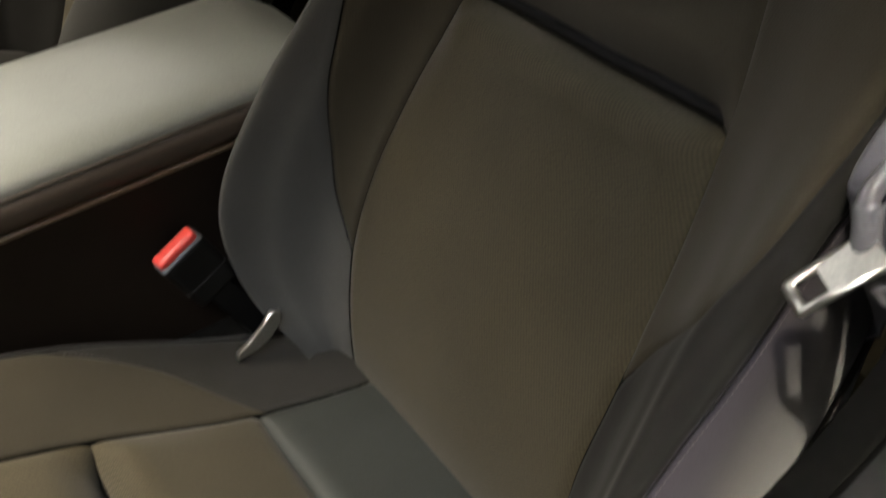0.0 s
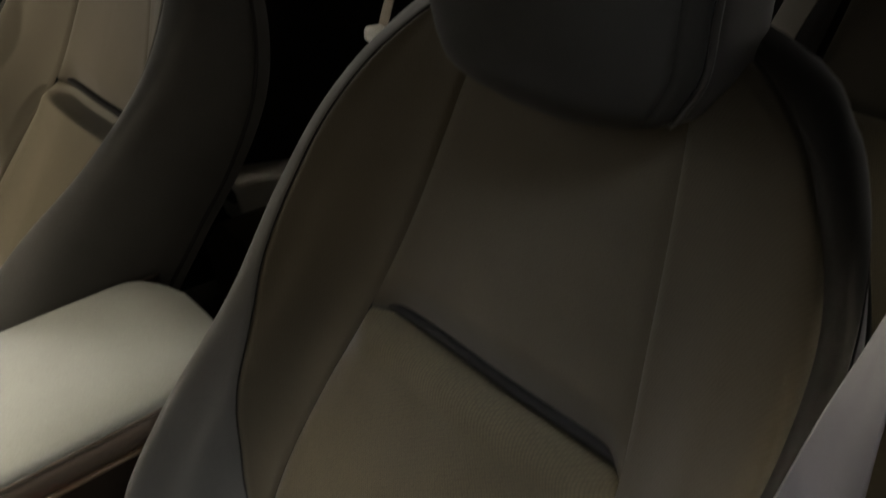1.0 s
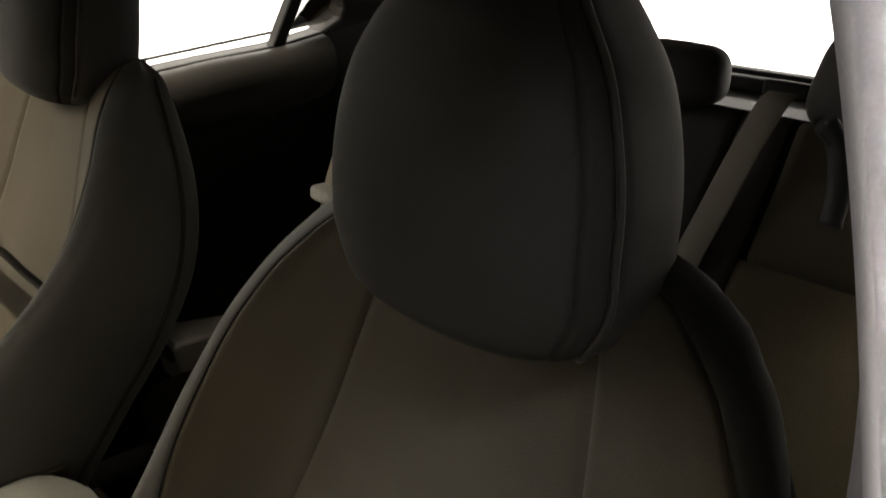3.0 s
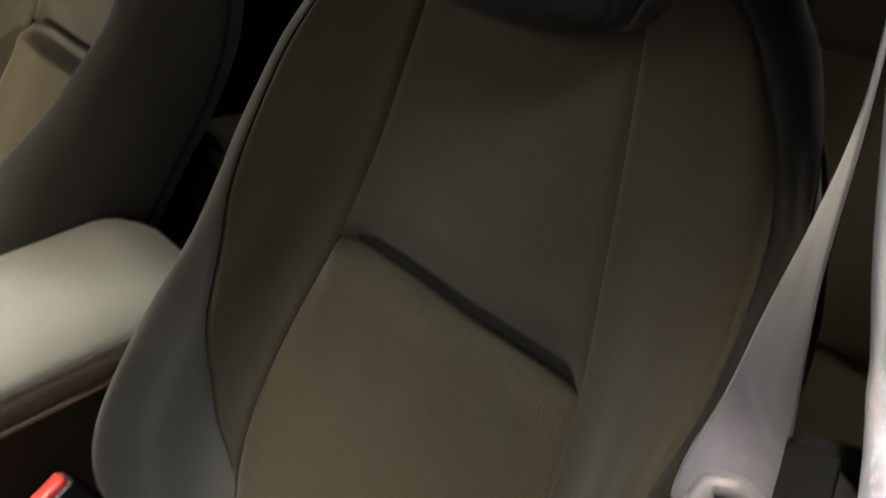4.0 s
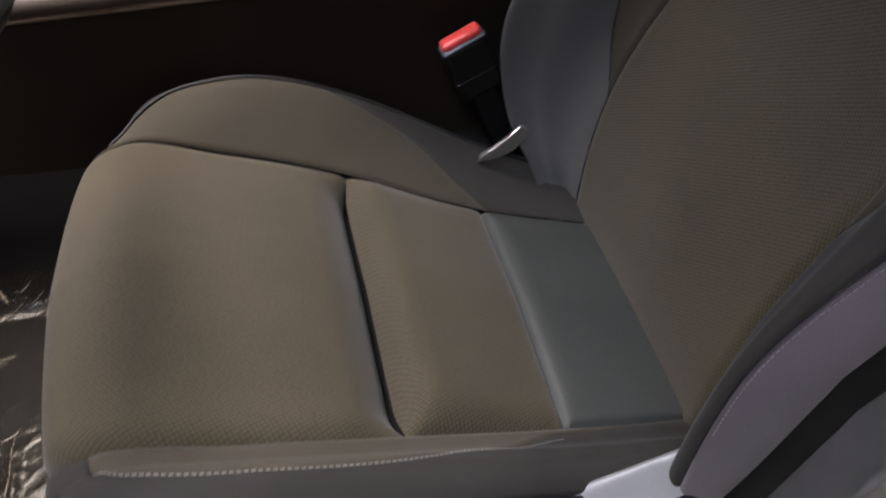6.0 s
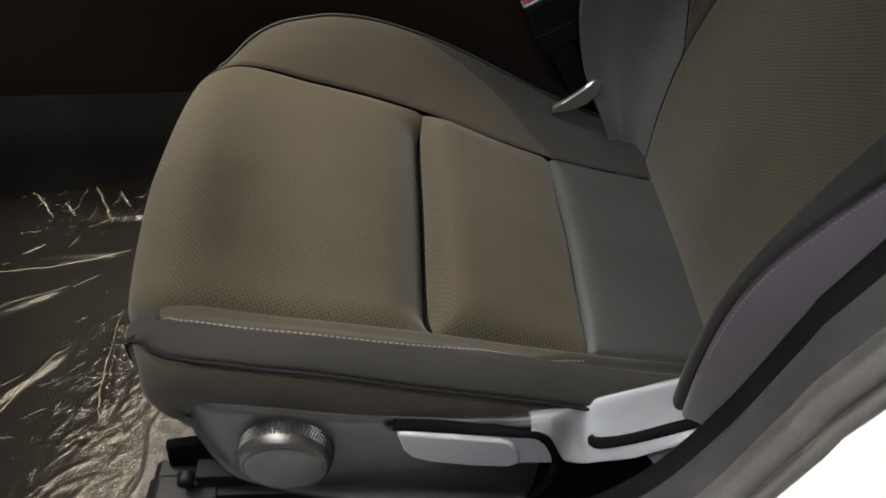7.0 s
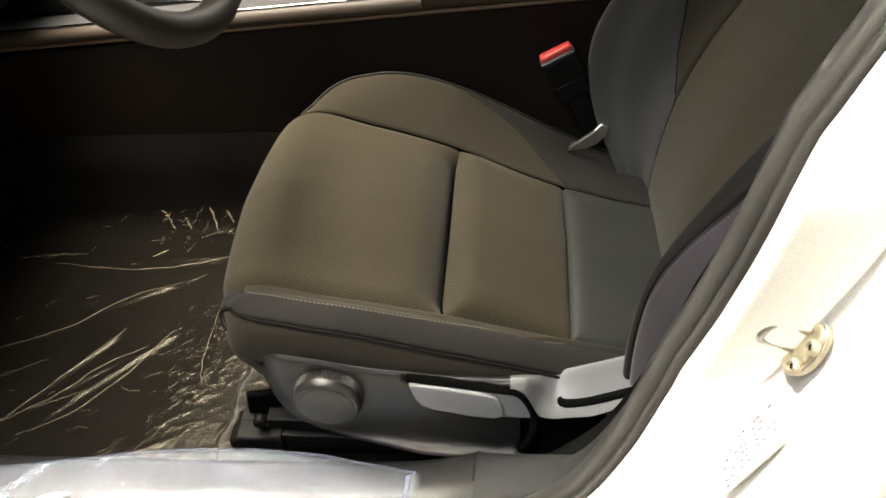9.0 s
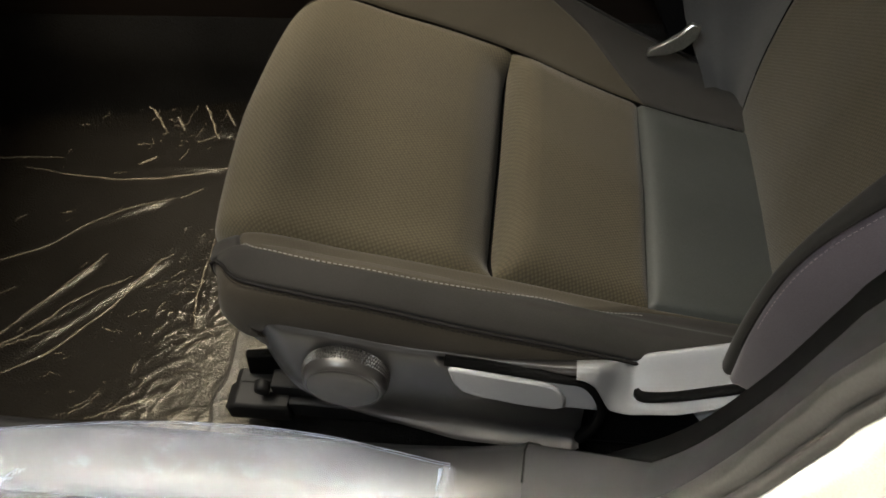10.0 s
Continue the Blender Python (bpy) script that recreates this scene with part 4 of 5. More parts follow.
    turn = Matrix.Rotation(radians(20), 3, ex)
    ey = turn @ ey
    ez = ex.cross(ey)
    R = Matrix((ex, ey, ez)).transposed().to_4x4()
    me.transform(Matrix.Translation((0.300, -0.245, 0.336)) @ R)
    part("tongue_plate", me, M_STEEL, b, "polished steel tongue")
    part("upper_guide", tube("upper_guide", smooth_path([(0.432, -0.184, 0.684), (0.438, -0.188, 0.676), (0.438, -0.192, 0.660), (0.432, -0.194, 0.645)], 24), 0.0045, 10), M_TRIM, b, "grey upper belt guide")
    return b


seat_belt()

# ---- body side: sill, door opening, centre pillar ----
OPEN = [(-1.25, -0.300, -0.13), (-0.90, -0.300, -0.13), (-0.50, -0.300, -0.13), (-0.20, -0.298, -0.13), (-0.04, -0.296, -0.126), (0.04, -0.297, -0.100), (0.092, -0.299, -0.056), (0.130, -0.300, -0.008),
        (0.164, -0.300, 0.073), (0.191, -0.300, 0.162), (0.223, -0.300, 0.250), (0.257, -0.300, 0.354), (0.283, -0.298, 0.467), (0.302, -0.270, 0.552), (0.330, -0.227, 0.68), (0.352, -0.183, 0.78), (0.378, -0.113, 0.92), (0.40, -0.02, 1.0)]
PATHN = 160
C_OPEN = smooth_path(OPEN, PATHN)
T_OPEN = np.gradient(C_OPEN, axis=0)
T_OPEN /= np.linalg.norm(T_OPEN, axis=1, keepdims=True)
OUTV = np.array([0.0, -1.0, 0.0]) - T_OPEN * (-T_OPEN[:, 1:2])
OUTV /= np.linalg.norm(OUTV, axis=1, keepdims=True)
INV = np.cross(T_OPEN, OUTV)
INV *= np.sign(INV[:, 2:3] * 1.0 - INV[:, 0:1])     # towards the opening


# the aperture's edge draws in and its flange narrows up the pillar
C_DEEP = C_OPEN.copy()
C_OPEN[:, 0] += np.interp(C_OPEN[:, 2], [0.0, 0.073, 0.162, 0.25, 0.354, 0.39, 0.43, 0.47, 0.51], [0, -0.002, -0.006, -0.018, -0.034, -0.034, -0.024, -0.010, 0])
C_OPEN[:, 1] -= np.interp(C_OPEN[:, 2], [0.18, 0.25, 0.30, 0.354, 0.43, 0.50], [0, 0.010, 0.017, 0.022, 0.012, 0])
NARROW = np.interp(C_OPEN[:, 2], [-0.10, -0.02, 0.16, 0.25, 0.36, 0.45, 0.60], [1, 1.0, 1.05, 1.0, 0.92, 0.90, 1])[:, None]
OUTV_N = OUTV * NARROW


def along_opening(name, profile, i0=0, i1=PATHN):
    """A strip along the door opening; profile: (outwards from the seal line, towards the opening)."""
    P = np.stack([C_OPEN[i0:i1] + OUTV[i0:i1] * o + INV[i0:i1] * n for o, n in profile], 1)
    return grid(name, P)


SPLIT = int(PATHN * 11.8 / 17) + 2
JOINT = int(PATHN * 4.9 / 17)
body = thing("car_body_side", (0.2, -0.4, -0.15), "white painted car body side with open door aperture", "car body", kind="structure")
LOWTRIM = [(0.012, -0.058), (-0.008, -0.052), (-0.016, -0.046), (-0.013, -0.038), (-0.003, -0.028), (0.010, -0.021), (0.022, -0.018), (0.030, -0.018), (0.034, -0.022)]
SILLTRIM = [(-0.055, -0.09), (-0.052, -0.05), (-0.048, -0.03), (-0.040, -0.006), (-0.030, 0.0), (0.0, 0.001), (0.022, 0.0), (0.028, -0.005), (0.030, -0.014)]
part("sill_trim", along_opening("sill_trim", SILLTRIM, 0, JOINT + 1), M_PLASTIC, body, "dark grey plastic sill trim")
w = np.clip((np.arange(PATHN) - JOINT) / 14, 0, 1)[:, None]
P = np.stack([C_OPEN + (OUTV_N if o1 > 0 else OUTV) * (w * o1 + (1 - w) * o0) + INV * (w * n1 + (1 - w) * n0) for (o0, n0), (o1, n1) in zip(SILLTRIM, LOWTRIM)], 1)
part("pillar_trim", grid("pillar_trim", P[JOINT:SPLIT, 3:]), M_TRIM, body, "dark grey lower pillar trim")
# the trim's return is blackened as shade; a black strip stands for the gap
part("trim_return", grid("trim_return", P[JOINT:SPLIT, :4]), M_VOID, body, "inner return of the pillar trim, blackened as shade")
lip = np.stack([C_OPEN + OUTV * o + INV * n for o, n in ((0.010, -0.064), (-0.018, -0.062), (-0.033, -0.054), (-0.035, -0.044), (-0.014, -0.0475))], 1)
part("gap_shade_strip", grid("gap_shade_strip", lip[JOINT + 6:SPLIT]), M_VOID, body, "black strip added for the dark gap behind the pillar trim")
part("trim_joint", tube("trim_joint", P[JOINT][2:6] + INV[JOINT] * 0.0002, 0.0011, 6), M_BLACK, body)
part("upper_pillar_trim", along_opening("upper_pillar_trim", [(0.0, -0.15), (-0.002, -0.06), (0.0, -0.02), (0.003, -0.004), (0.010, 0.003), (0.020, 0.0), (0.024, -0.01)], SPLIT - 2, PATHN), M_PILLAR, body, "light grey upper pillar trim")
a = np.linspace(0, 2 * np.pi, 14, endpoint=False)
P = np.stack([C_OPEN + OUTV_N * (0.043 + 0.011 * math.cos(q)) + INV * (-0.012 + 0.010 * math.sin(q)) for q in a], 1)
part("door_seal", grid("door_seal", P, loop_v=True), M_RUBBER, body, "dark grey rubber door seal")
# the groove beside the seal gets a black tube for its shade
P = np.stack([C_OPEN + OUTV_N * (0.0345 + 0.0035 * math.cos(q)) + INV * (-0.0155 + 0.003 * math.sin(q)) for q in a], 1)
part("seal_groove_shade", grid("seal_groove_shade", P, loop_v=True), M_VOID, body, "black tube put in for the shade of the groove beside the seal")
P = np.stack([C_OPEN + OUTV_N * (0.057 + 0.005 * math.cos(q)) + INV * (-0.014 + 0.005 * math.sin(q)) for q in a], 1)
part("seal_lip", grid("seal_lip", P, loop_v=True), M_RUBBER, body)
JAMBLINE = [(0.026, -0.040), (0.046, -0.026), (0.058, -0.016), (0.066, -0.016), (0.072, -0.026), (0.080, -0.055), (0.088, -0.066), (0.120, -0.071), (0.150, -0.073), (0.165, -0.078), (0.172, -0.090), (0.174, -0.16), (0.174, -0.40)]
P = np.stack([(C_OPEN + OUTV_N * o if o < 0.08 else C_DEEP + OUTV * o) + INV * n for o, n in JAMBLINE], 1)
part("painted_jamb", grid("painted_jamb", P), M_PAINT, body, "white painted jamb")


JAMB = Matrix(((0.36, 0.0, -0.93), (0.0, -1.0, 0.0), (0.93, 0.0, 0.36))).to_4x4()


def striker():
    s = thing("door_striker", (0.276, -0.386, 0.226), "brassy steel door striker loop bolted to the white jamb", "door striker")
    turn = Matrix.Translation((0.274, -0.385, 0.225)) @ JAMB @ Matrix.Scale(0.86, 4)
    def put(me, stretch=(1, 1, 1)):
        me.transform(turn @ Matrix.Diagonal((*stretch, 1)))
        return me
    # local axes: x up along the jamb, y outwards, z off its face
    part("base_plate", put(lathe("base_plate", [(0.0005, 0.002), (0.017, 0.002), (0.019, 0.0035), (0.0235, 0.0035), (0.025, 0.002), (0.0255, -0.006)], 40, 2), (1.05, 0.62, 1)), M_BRASS, s, "yellow zinc plated striker plate")
    part("loop", put(tube("loop", smooth_path([(-0.011, -0.008, 0.0), (-0.011, -0.009, 0.016), (-0.010, -0.008, 0.028), (-0.005, -0.006, 0.034), (0.005, -0.006, 0.034), (0.010, -0.008, 0.028), (0.011, -0.009, 0.016), (0.011, -0.008, 0.0)], 60), 0.0036, 12)), M_STEEL, s, "bright steel loop")
    for x in (-0.012, 0.012):
        screw = part("screw", put(lathe("screw", [(0.0005, 0.0055), (0.003, 0.0055), (0.0036, 0.0075), (0.0056, 0.0075), (0.0066, 0.006), (0.0068, 0.002)], 20, 2, (x, 0.010, 0))), M_BRASS, s, "recessed screw head")
        part("screw_recess", put(lathe("screw_recess", [(0.0005, 0.0058), (0.0029, 0.0058)], 6, 2, (x, 0.010, 0))), M_BLACK, screw)
    # thin ring added round the plate as its rim shadow
    part("rim_shadow", put(tube("rim_shadow", [(0.0262 * math.cos(a), 0.0262 * math.sin(a), 0.0) for a in np.linspace(0, 2 * math.pi, 48, endpoint=False)], 0.0008, 6, closed=True), (1.05, 0.62, 1)), M_STEEL, s, "thin ring added for the shadow round the plate")
    return s


striker()


def jamb_label():
    """Small print on the jamb: rows of plain bars."""
    lab = thing("jamb_label", (0.247, -0.39, 0.138), "white sticker with rows of tiny grey print on the jamb", "label")
    turn = Matrix.Translation((0.2518, -0.404, 0.1385)) @ JAMB
    me = box("sheet", (-0.040, -0.018, -0.001), (0.036, 0.018, 0.0003), 0.0001, 1)
    me.transform(turn)
    part("sheet", me, M_PAINT, lab)
    dice = random.Random(5)
    bm = bmesh.new()
    for row in range(7):
        x = -0.037
        while x < 0.030:
            ln = dice.uniform(0.0015, 0.006)
            if dice.random() < 0.72:
                m = Matrix.Translation((x + ln / 2, -0.0145 + 0.0047 * row, 0.00045)) @ Matrix.Diagonal((ln, 0.0010, 0.0003, 1))
                bmesh.ops.create_cube(bm, size=1.0, matrix=m)
            x += ln + dice.uniform(0.0008, 0.003)
    me = from_bm("print", bm)
    me.transform(turn)
    part("print", me, M_INK, lab, "rows of tiny grey print")
    return lab


jamb_label()

# ---- centre console ----
def console():
    c = thing("centre_console", (0.0, 0.36, -0.19), "dark brown centre console with bronze trim edge", "centre console")
    tz = lambda x: 0.1535 + 0.058 * (x + 0.011)
    y0, y1 = 0.263, 0.457
    part("side_panel", prism("side_panel", [(-1.0, -0.22), (0.36, -0.22), (0.36, tz(0.36)), (-0.05, tz(-0.05)), (-0.35, tz(-0.35) - 0.002), (-1.0, tz(-1.0) - 0.02)], 1, y0, y1, 0.004), M_CONSOLE, c)
    for s, yy in ((-1, y0), (1, y1)):
        part("trim_edge", tube("trim_edge", [(x, yy - 0.001 * -s, tz(x)) for x in np.linspace(-0.75, 0.34, 30)], 0.0032, 8), M_BRONZE, c, "thin bronze trim edge")
        # padded upper side of the console before the armrest
        x = np.linspace(-0.80, -0.050, 40)
        prof = [(0.000, 0.002), (0.006, 0.006), (0.008, 0.014), (0.004, 0.021), (-0.004, 0.0245), (-0.012, 0.0245)]
        P = np.stack([np.stack([x, np.full_like(x, yy) + s * o, np.array([tz(q) for q in x]) + h], -1) for o, h in prof], 1)
        part("padded_side", grid("padded_side", P), M_BAND, c)
        part("chrome_line", tube("chrome_line", [(q, yy - s * 0.004, tz(q) + 0.0255) for q in np.linspace(-0.80, -0.052, 30)], 0.0016, 6), M_CHROME, c, "thin chrome line")
    X = np.linspace(-0.80, -0.048, 30)
    top = np.stack([np.stack([X, np.full_like(X, y), np.array([tz(q) for q in X]) + h], -1) for y, h in ((y0 + 0.002, 0.025), (y0 + 0.02, 0.0265), (0.300, 0.0265), (0.304, 0.024), (0.316, 0.022))], 1)
    part("deck_edge", grid("deck_edge", top), M_SILVER, c, "silver deck edge")
    part("deck_edge", grid("deck_edge", top * np.array([1, -1, 1]) + np.array([0, y0 + y1, 0])), M_SILVER, c)
    part("deck", box("deck", (-0.80, 0.310, 0.145), (-0.03, 0.410, 0.1585), 0.003), M_PIANO, c, "gloss black deck")
    # armrest lid
    nu, nv = 60, 40
    u, v = np.linspace(0, 1, nu), np.linspace(0, 1, nv)
    x0, x1 = -0.048, 0.335
    P = np.zeros((nu, nv, 3))
    for i, uu in enumerate(u):
        xx = x0 + (x1 - x0) * uu
        endr = max(0.0, (uu - 0.86) / 0.14)
        fr = max(0.0, (0.06 - uu) / 0.06)
        half = (y1 - y0) / 2 + 0.006
        half *= math.sqrt(max(0.02, 1 - 0.75 * endr**2.2)) * (1 - 0.10 * fr**2)
        for j, vv in enumerate(v):
            th = math.pi * vv
            cy = -math.copysign(abs(math.cos(th)) ** 0.42, math.cos(th))
            cz = math.sin(th) ** 0.55
            crown = 0.030 - 0.012 * endr**2 - 0.010 * fr**2
            P[i, j] = (xx + 0.012 * fr * (1 - cz), (y0 + y1) / 2 + half * cy, tz(xx) + 0.034 + (crown - 0.008) * cz)
    lid = part("armrest_lid", grid("armrest_lid", P), M_ARM, c, "padded pale leatherette armrest lid, part of its sheen put into the colour")
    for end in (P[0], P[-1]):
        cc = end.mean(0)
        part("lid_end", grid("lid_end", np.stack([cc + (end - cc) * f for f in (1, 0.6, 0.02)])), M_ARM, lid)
    # lower padded band of the armrest with its welt
    x = np.linspace(x0 - 0.001, x1 + 0.0, 40)
    for s, yy in ((-1, y0), (1, y1)):
        prof = [(0.000, 0.003), (0.007, 0.009), (0.010, 0.021), (0.008, 0.033), (-0.004, 0.041)]
        P2 = np.stack([np.stack([x, np.full_like(x, yy) + s * o, np.array([tz(q) for q in x]) + h], -1) for o, h in prof], 1)
        part("armrest_band", grid("armrest_band", P2), M_BAND, lid)
        part("welt", tube("welt", [(q, yy + s * 0.0065, tz(q) + 0.0372) for q in x], 0.0014, 8), M_BAND, lid)
        stitch_row("stitching", [(q, yy + s * 0.0045, tz(q) + 0.0425) for q in x], M_SIDE, lid)
    # rotary controller with its chrome surround
    kx, ky, kz = -0.150, 0.362, 0.158
    dial = part("rotary_dial", lathe("rotary_dial", [(0.026, 0.0), (0.026, 0.004), (0.021, 0.006), (0.0215, 0.024), (0.020, 0.027), (0.0005, 0.0285)], 40, 2, (kx, ky, kz)), M_CHROME, c, "chrome rotary controller")
    part("dial_band", lathe("dial_band", [(0.0216, 0.007), (0.0222, 0.009), (0.0222, 0.016), (0.0216, 0.018)], 40, 2, (kx, ky, kz)), M_BLACK, dial)
    for dx, dy, sx, sy in ((-0.046, 0.0, 0.010, 0.020), (0.046, 0.0, 0.010, 0.020), (0.0, 0.040, 0.022, 0.008), (0.0, -0.040, 0.022, 0.006)):
        part("button", box("button", (kx + dx - sx, ky + dy - sy, kz), (kx + dx + sx, ky + dy + sy, kz + 0.009), 0.003), M_CHROME, c, "chrome-edged button")
    part("volume_knob", lathe("volume_knob", [(0.011, 0.0), (0.0115, 0.015), (0.010, 0.0175), (0.0005, 0.018)], 30, 2, (-0.175, 0.418, kz)), M_CHROME, c, "small chrome knob")
    return c


console()

# ---- floor, sheet film ----
def floor_height(x, y):
    ramp_up = 0.16 * np.clip((y - 0.205) / 0.05, 0, 1) ** 2 * (y < 0.3)
    toe = 0.5 * np.clip((-0.85 - x) / 0.5, 0, 1)
    return -0.200 + ramp_up + toe


X, Y = np.meshgrid(np.linspace(-1.3, 1.3, 130), np.linspace(-0.262, 1.02, 90), indexing="ij")
Z = floor_height(X, Y)
Z = np.where(Y > 0.45, -0.200 + 0.5 * np.clip((-0.85 - X) / 0.5, 0, 1), Z)
whole("floor", grid("floor", np.stack([X, Y, Z], -1)), M_CARPET, "black carpeted car floor under clear film", "floor", kind="structure")

rng = np.random.default_rng(7)


def crease_strip(line, width, n=60):
    """A crease in the film, its glint painted pale: a low ridge along a line on the floor, tapering to both ends."""
    P = smooth_path([(x, y, 0.0) for x, y in line], n)
    t = np.linspace(0, 1, n)
    P[:, 2] = film_height(P[:, 0], P[:, 1]) + 0.0016
    d = np.gradient(P, axis=0)
    side = np.stack([-d[:, 1], d[:, 0], 0 * t], -1) / np.maximum(np.linalg.norm(d[:, :2], axis=1), 1e-9)[:, None]
    w = width * np.sin(np.pi * np.clip(t, 0.03, 0.97)) ** 0.4 * (0.7 + 0.3 * np.sin(t * 37 + line[0][0] * 90) * np.sin(t * 13 + line[0][1] * 70))
    wander = 0.0008 * np.sin(t * 29 + line[0][1] * 50)
    return np.stack([P + side * (w * q + wander)[:, None] + np.array([0, 0, 0.0012 * (1 - q * q)]) for q in (-1, -0.4, 0.4, 1)], 1)


def film_height(x, y):
    """The film lies on the carpet, climbs the tunnel a little and follows the toe board."""
    climb = cr([-1.1, -0.75, -0.58, -0.45, -0.35, -0.2], [0.006, 0.006, 0.030, 0.048, 0.062, 0.066], x)
    return -0.189 + climb * np.clip((y - 0.19) / 0.060, 0, 1) ** 1.6 + 0.45 * np.clip((-0.87 - x) / 0.45, 0, 1)


def film_sheet():
    sheet = thing("floor_film", (-0.6, 0.0, -0.19), "crumpled clear plastic film laid over the carpet", "plastic film")
    nx, ny = 640, 400
    X, Y = np.meshgrid(np.linspace(-1.05, -0.215, nx), np.linspace(-0.262, 0.250, ny), indexing="ij")
    Z = film_height(X, Y) + 0.002 * np.sin(X * 17 + Y * 9) * np.sin(Y * 23 - X * 6)
    # soft swells beside each long crease
    for line in CREASES:
        (ax, ay), (bx, by) = line[0], line[-1]
        dx, dy = bx - ax, by - ay
        L = math.hypot(dx, dy)
        s, d = ((X - ax) * dx + (Y - ay) * dy) / L, ((X - ax) * -dy + (Y - ay) * dx) / L
        Z = Z + 0.0022 * np.clip(s / 0.04, 0, 1) * np.clip((L - s) / 0.03, 0, 1) * np.exp(-((d / 0.006) ** 2))
    flecks = []
    # crumples, thickest beside the seat and along the tunnel
    for i in range(330):
        if i < 70:
            cx, cy = rng.uniform(-0.80, -0.30), rng.uniform(-0.25, 0.23)
        elif i < 230:
            cx, cy = rng.normal(-0.350, 0.040), rng.normal(-0.075, 0.065)
        elif i < 275:
            cx, cy = rng.normal(-0.385, 0.045), rng.normal(-0.205, 0.020)
        else:
            cx, cy = rng.normal(-0.44, 0.06), rng.normal(0.205, 0.022)
        an, ln, w, h = rng.normal(0.75, 0.45), rng.uniform(0.005, 0.020), rng.uniform(0.0020, 0.0034), rng.uniform(0.00015, 0.0006)
        s = (X - cx) * math.cos(an) + (Y - cy) * math.sin(an)
        d = -(X - cx) * math.sin(an) + (Y - cy) * math.cos(an) + 6.0 * s * s
        near = (np.abs(s) < 3 * ln) & (np.abs(d) < 3 * w)
        Z[near] += h * np.exp(-((s[near] / ln) ** 2) - (d[near] / w) ** 2)
        # pale flecks are painted sparkle on the crumples
        if i % 2 == 0 and cx < -0.30 and -0.25 < cy < 0.24:
            along = np.array([math.cos(an), math.sin(an)]) * ln * rng.uniform(0.3, 0.9)
            bow = np.array([-along[1], along[0]]) * rng.normal(0, 0.25)
            flecks.append(crease_strip([(cx - along[0], cy - along[1]), (cx + bow[0], cy + bow[1]), (cx + along[0], cy + along[1])], rng.uniform(0.0003, 0.0010), 8))
    part("main_sheet", grid("main_sheet", np.stack([X, Y, Z], -1)), M_FILM, sheet)
    for line in CREASES:
        part("crease", grid("crease", crease_strip(line, 0.0013 if len(line) > 2 else 0.0009)), M_CREASE, sheet, "crease in the film, its glint painted pale")
    for line in CURLS:
        part("curl", grid("curl", crease_strip(line, 0.0022, 24)), M_CREASE, sheet)
    verts, faces = [], []
    for P in flecks:
        b, (n, m) = len(verts), P.shape[:2]
        verts += P.reshape(-1, 3).tolist()
        faces += [(b + i * m + j, b + (i + 1) * m + j, b + (i + 1) * m + j + 1, b + i * m + j + 1) for i in range(n - 1) for j in range(m - 1)]
    me = bpy.data.meshes.new("fine_crumple")
    me.from_pydata(verts, [], faces)
    tagged(part("fine_crumple", me, M_CREASE, sheet), kind="stuff")
    x = np.linspace(-0.60, -0.30, 60)
    rim = np.stack([x, np.full(60, 0.2495) + 0.0015 * np.sin(x * 70), film_height(x, np.full(60, 0.25)) + 0.001], -1)
    part("cut_edge", tube("cut_edge", rim, 0.0011, 6), M_CREASE, sheet, "cut edge of the film, its glint painted pale")
    # doubled hem standing up beside the rail
    t = np.linspace(0, 1, 90)
    hem = np.stack([np.stack([-0.296 + 0.008 * t + 0.003 * np.sin(t * 19) + q * 0.020, -0.255 + 0.215 * t, -0.183 + 0.006 * np.sin(q * 3.1) + 0.0015 * np.sin(t * 31)], -1) for q in np.linspace(0, 1, 8)], 1)
    part("folded_hem", grid("folded_hem", hem), M_HEM, sheet, "milky doubled hem")
    return sheet


CREASES = [[(-0.73, -0.085), (-0.646, -0.045), (-0.576, -0.011), (-0.512, 0.045), (-0.434, 0.080)], [(-0.734, 0.133), (-0.681, 0.141), (-0.615, 0.143)],
           [(-0.66, 0.122), (-0.537, 0.108), (-0.447, 0.116), (-0.372, 0.137)], [(-0.57, -0.199), (-0.51, -0.163), (-0.455, -0.094), (-0.424, -0.032), (-0.405, -0.012)],
           [(-0.62, -0.20), (-0.589, -0.160), (-0.541, -0.092), (-0.489, -0.016)], [(-0.600, -0.178), (-0.538, -0.130), (-0.500, -0.085), (-0.444, -0.048)],
           [(-0.66, -0.115), (-0.582, -0.073)], [(-0.426, 0.079), (-0.400, 0.097)], [(-0.567, -0.157), (-0.503, -0.125)], [(-0.344, -0.120), (-0.356, -0.068), (-0.359, 0.03)], [(-0.43, -0.235), (-0.353, -0.198)]]
CURLS = [[(-0.537, 0.236), (-0.508, 0.226), (-0.484, 0.198)], [(-0.438, 0.240), (-0.424, 0.222), (-0.408, 0.190)], [(-0.470, 0.217), (-0.457, 0.200)], [(-0.398, 0.224), (-0.386, 0.208)], [(-0.504, 0.136), (-0.482, 0.152)]]
film_sheet()


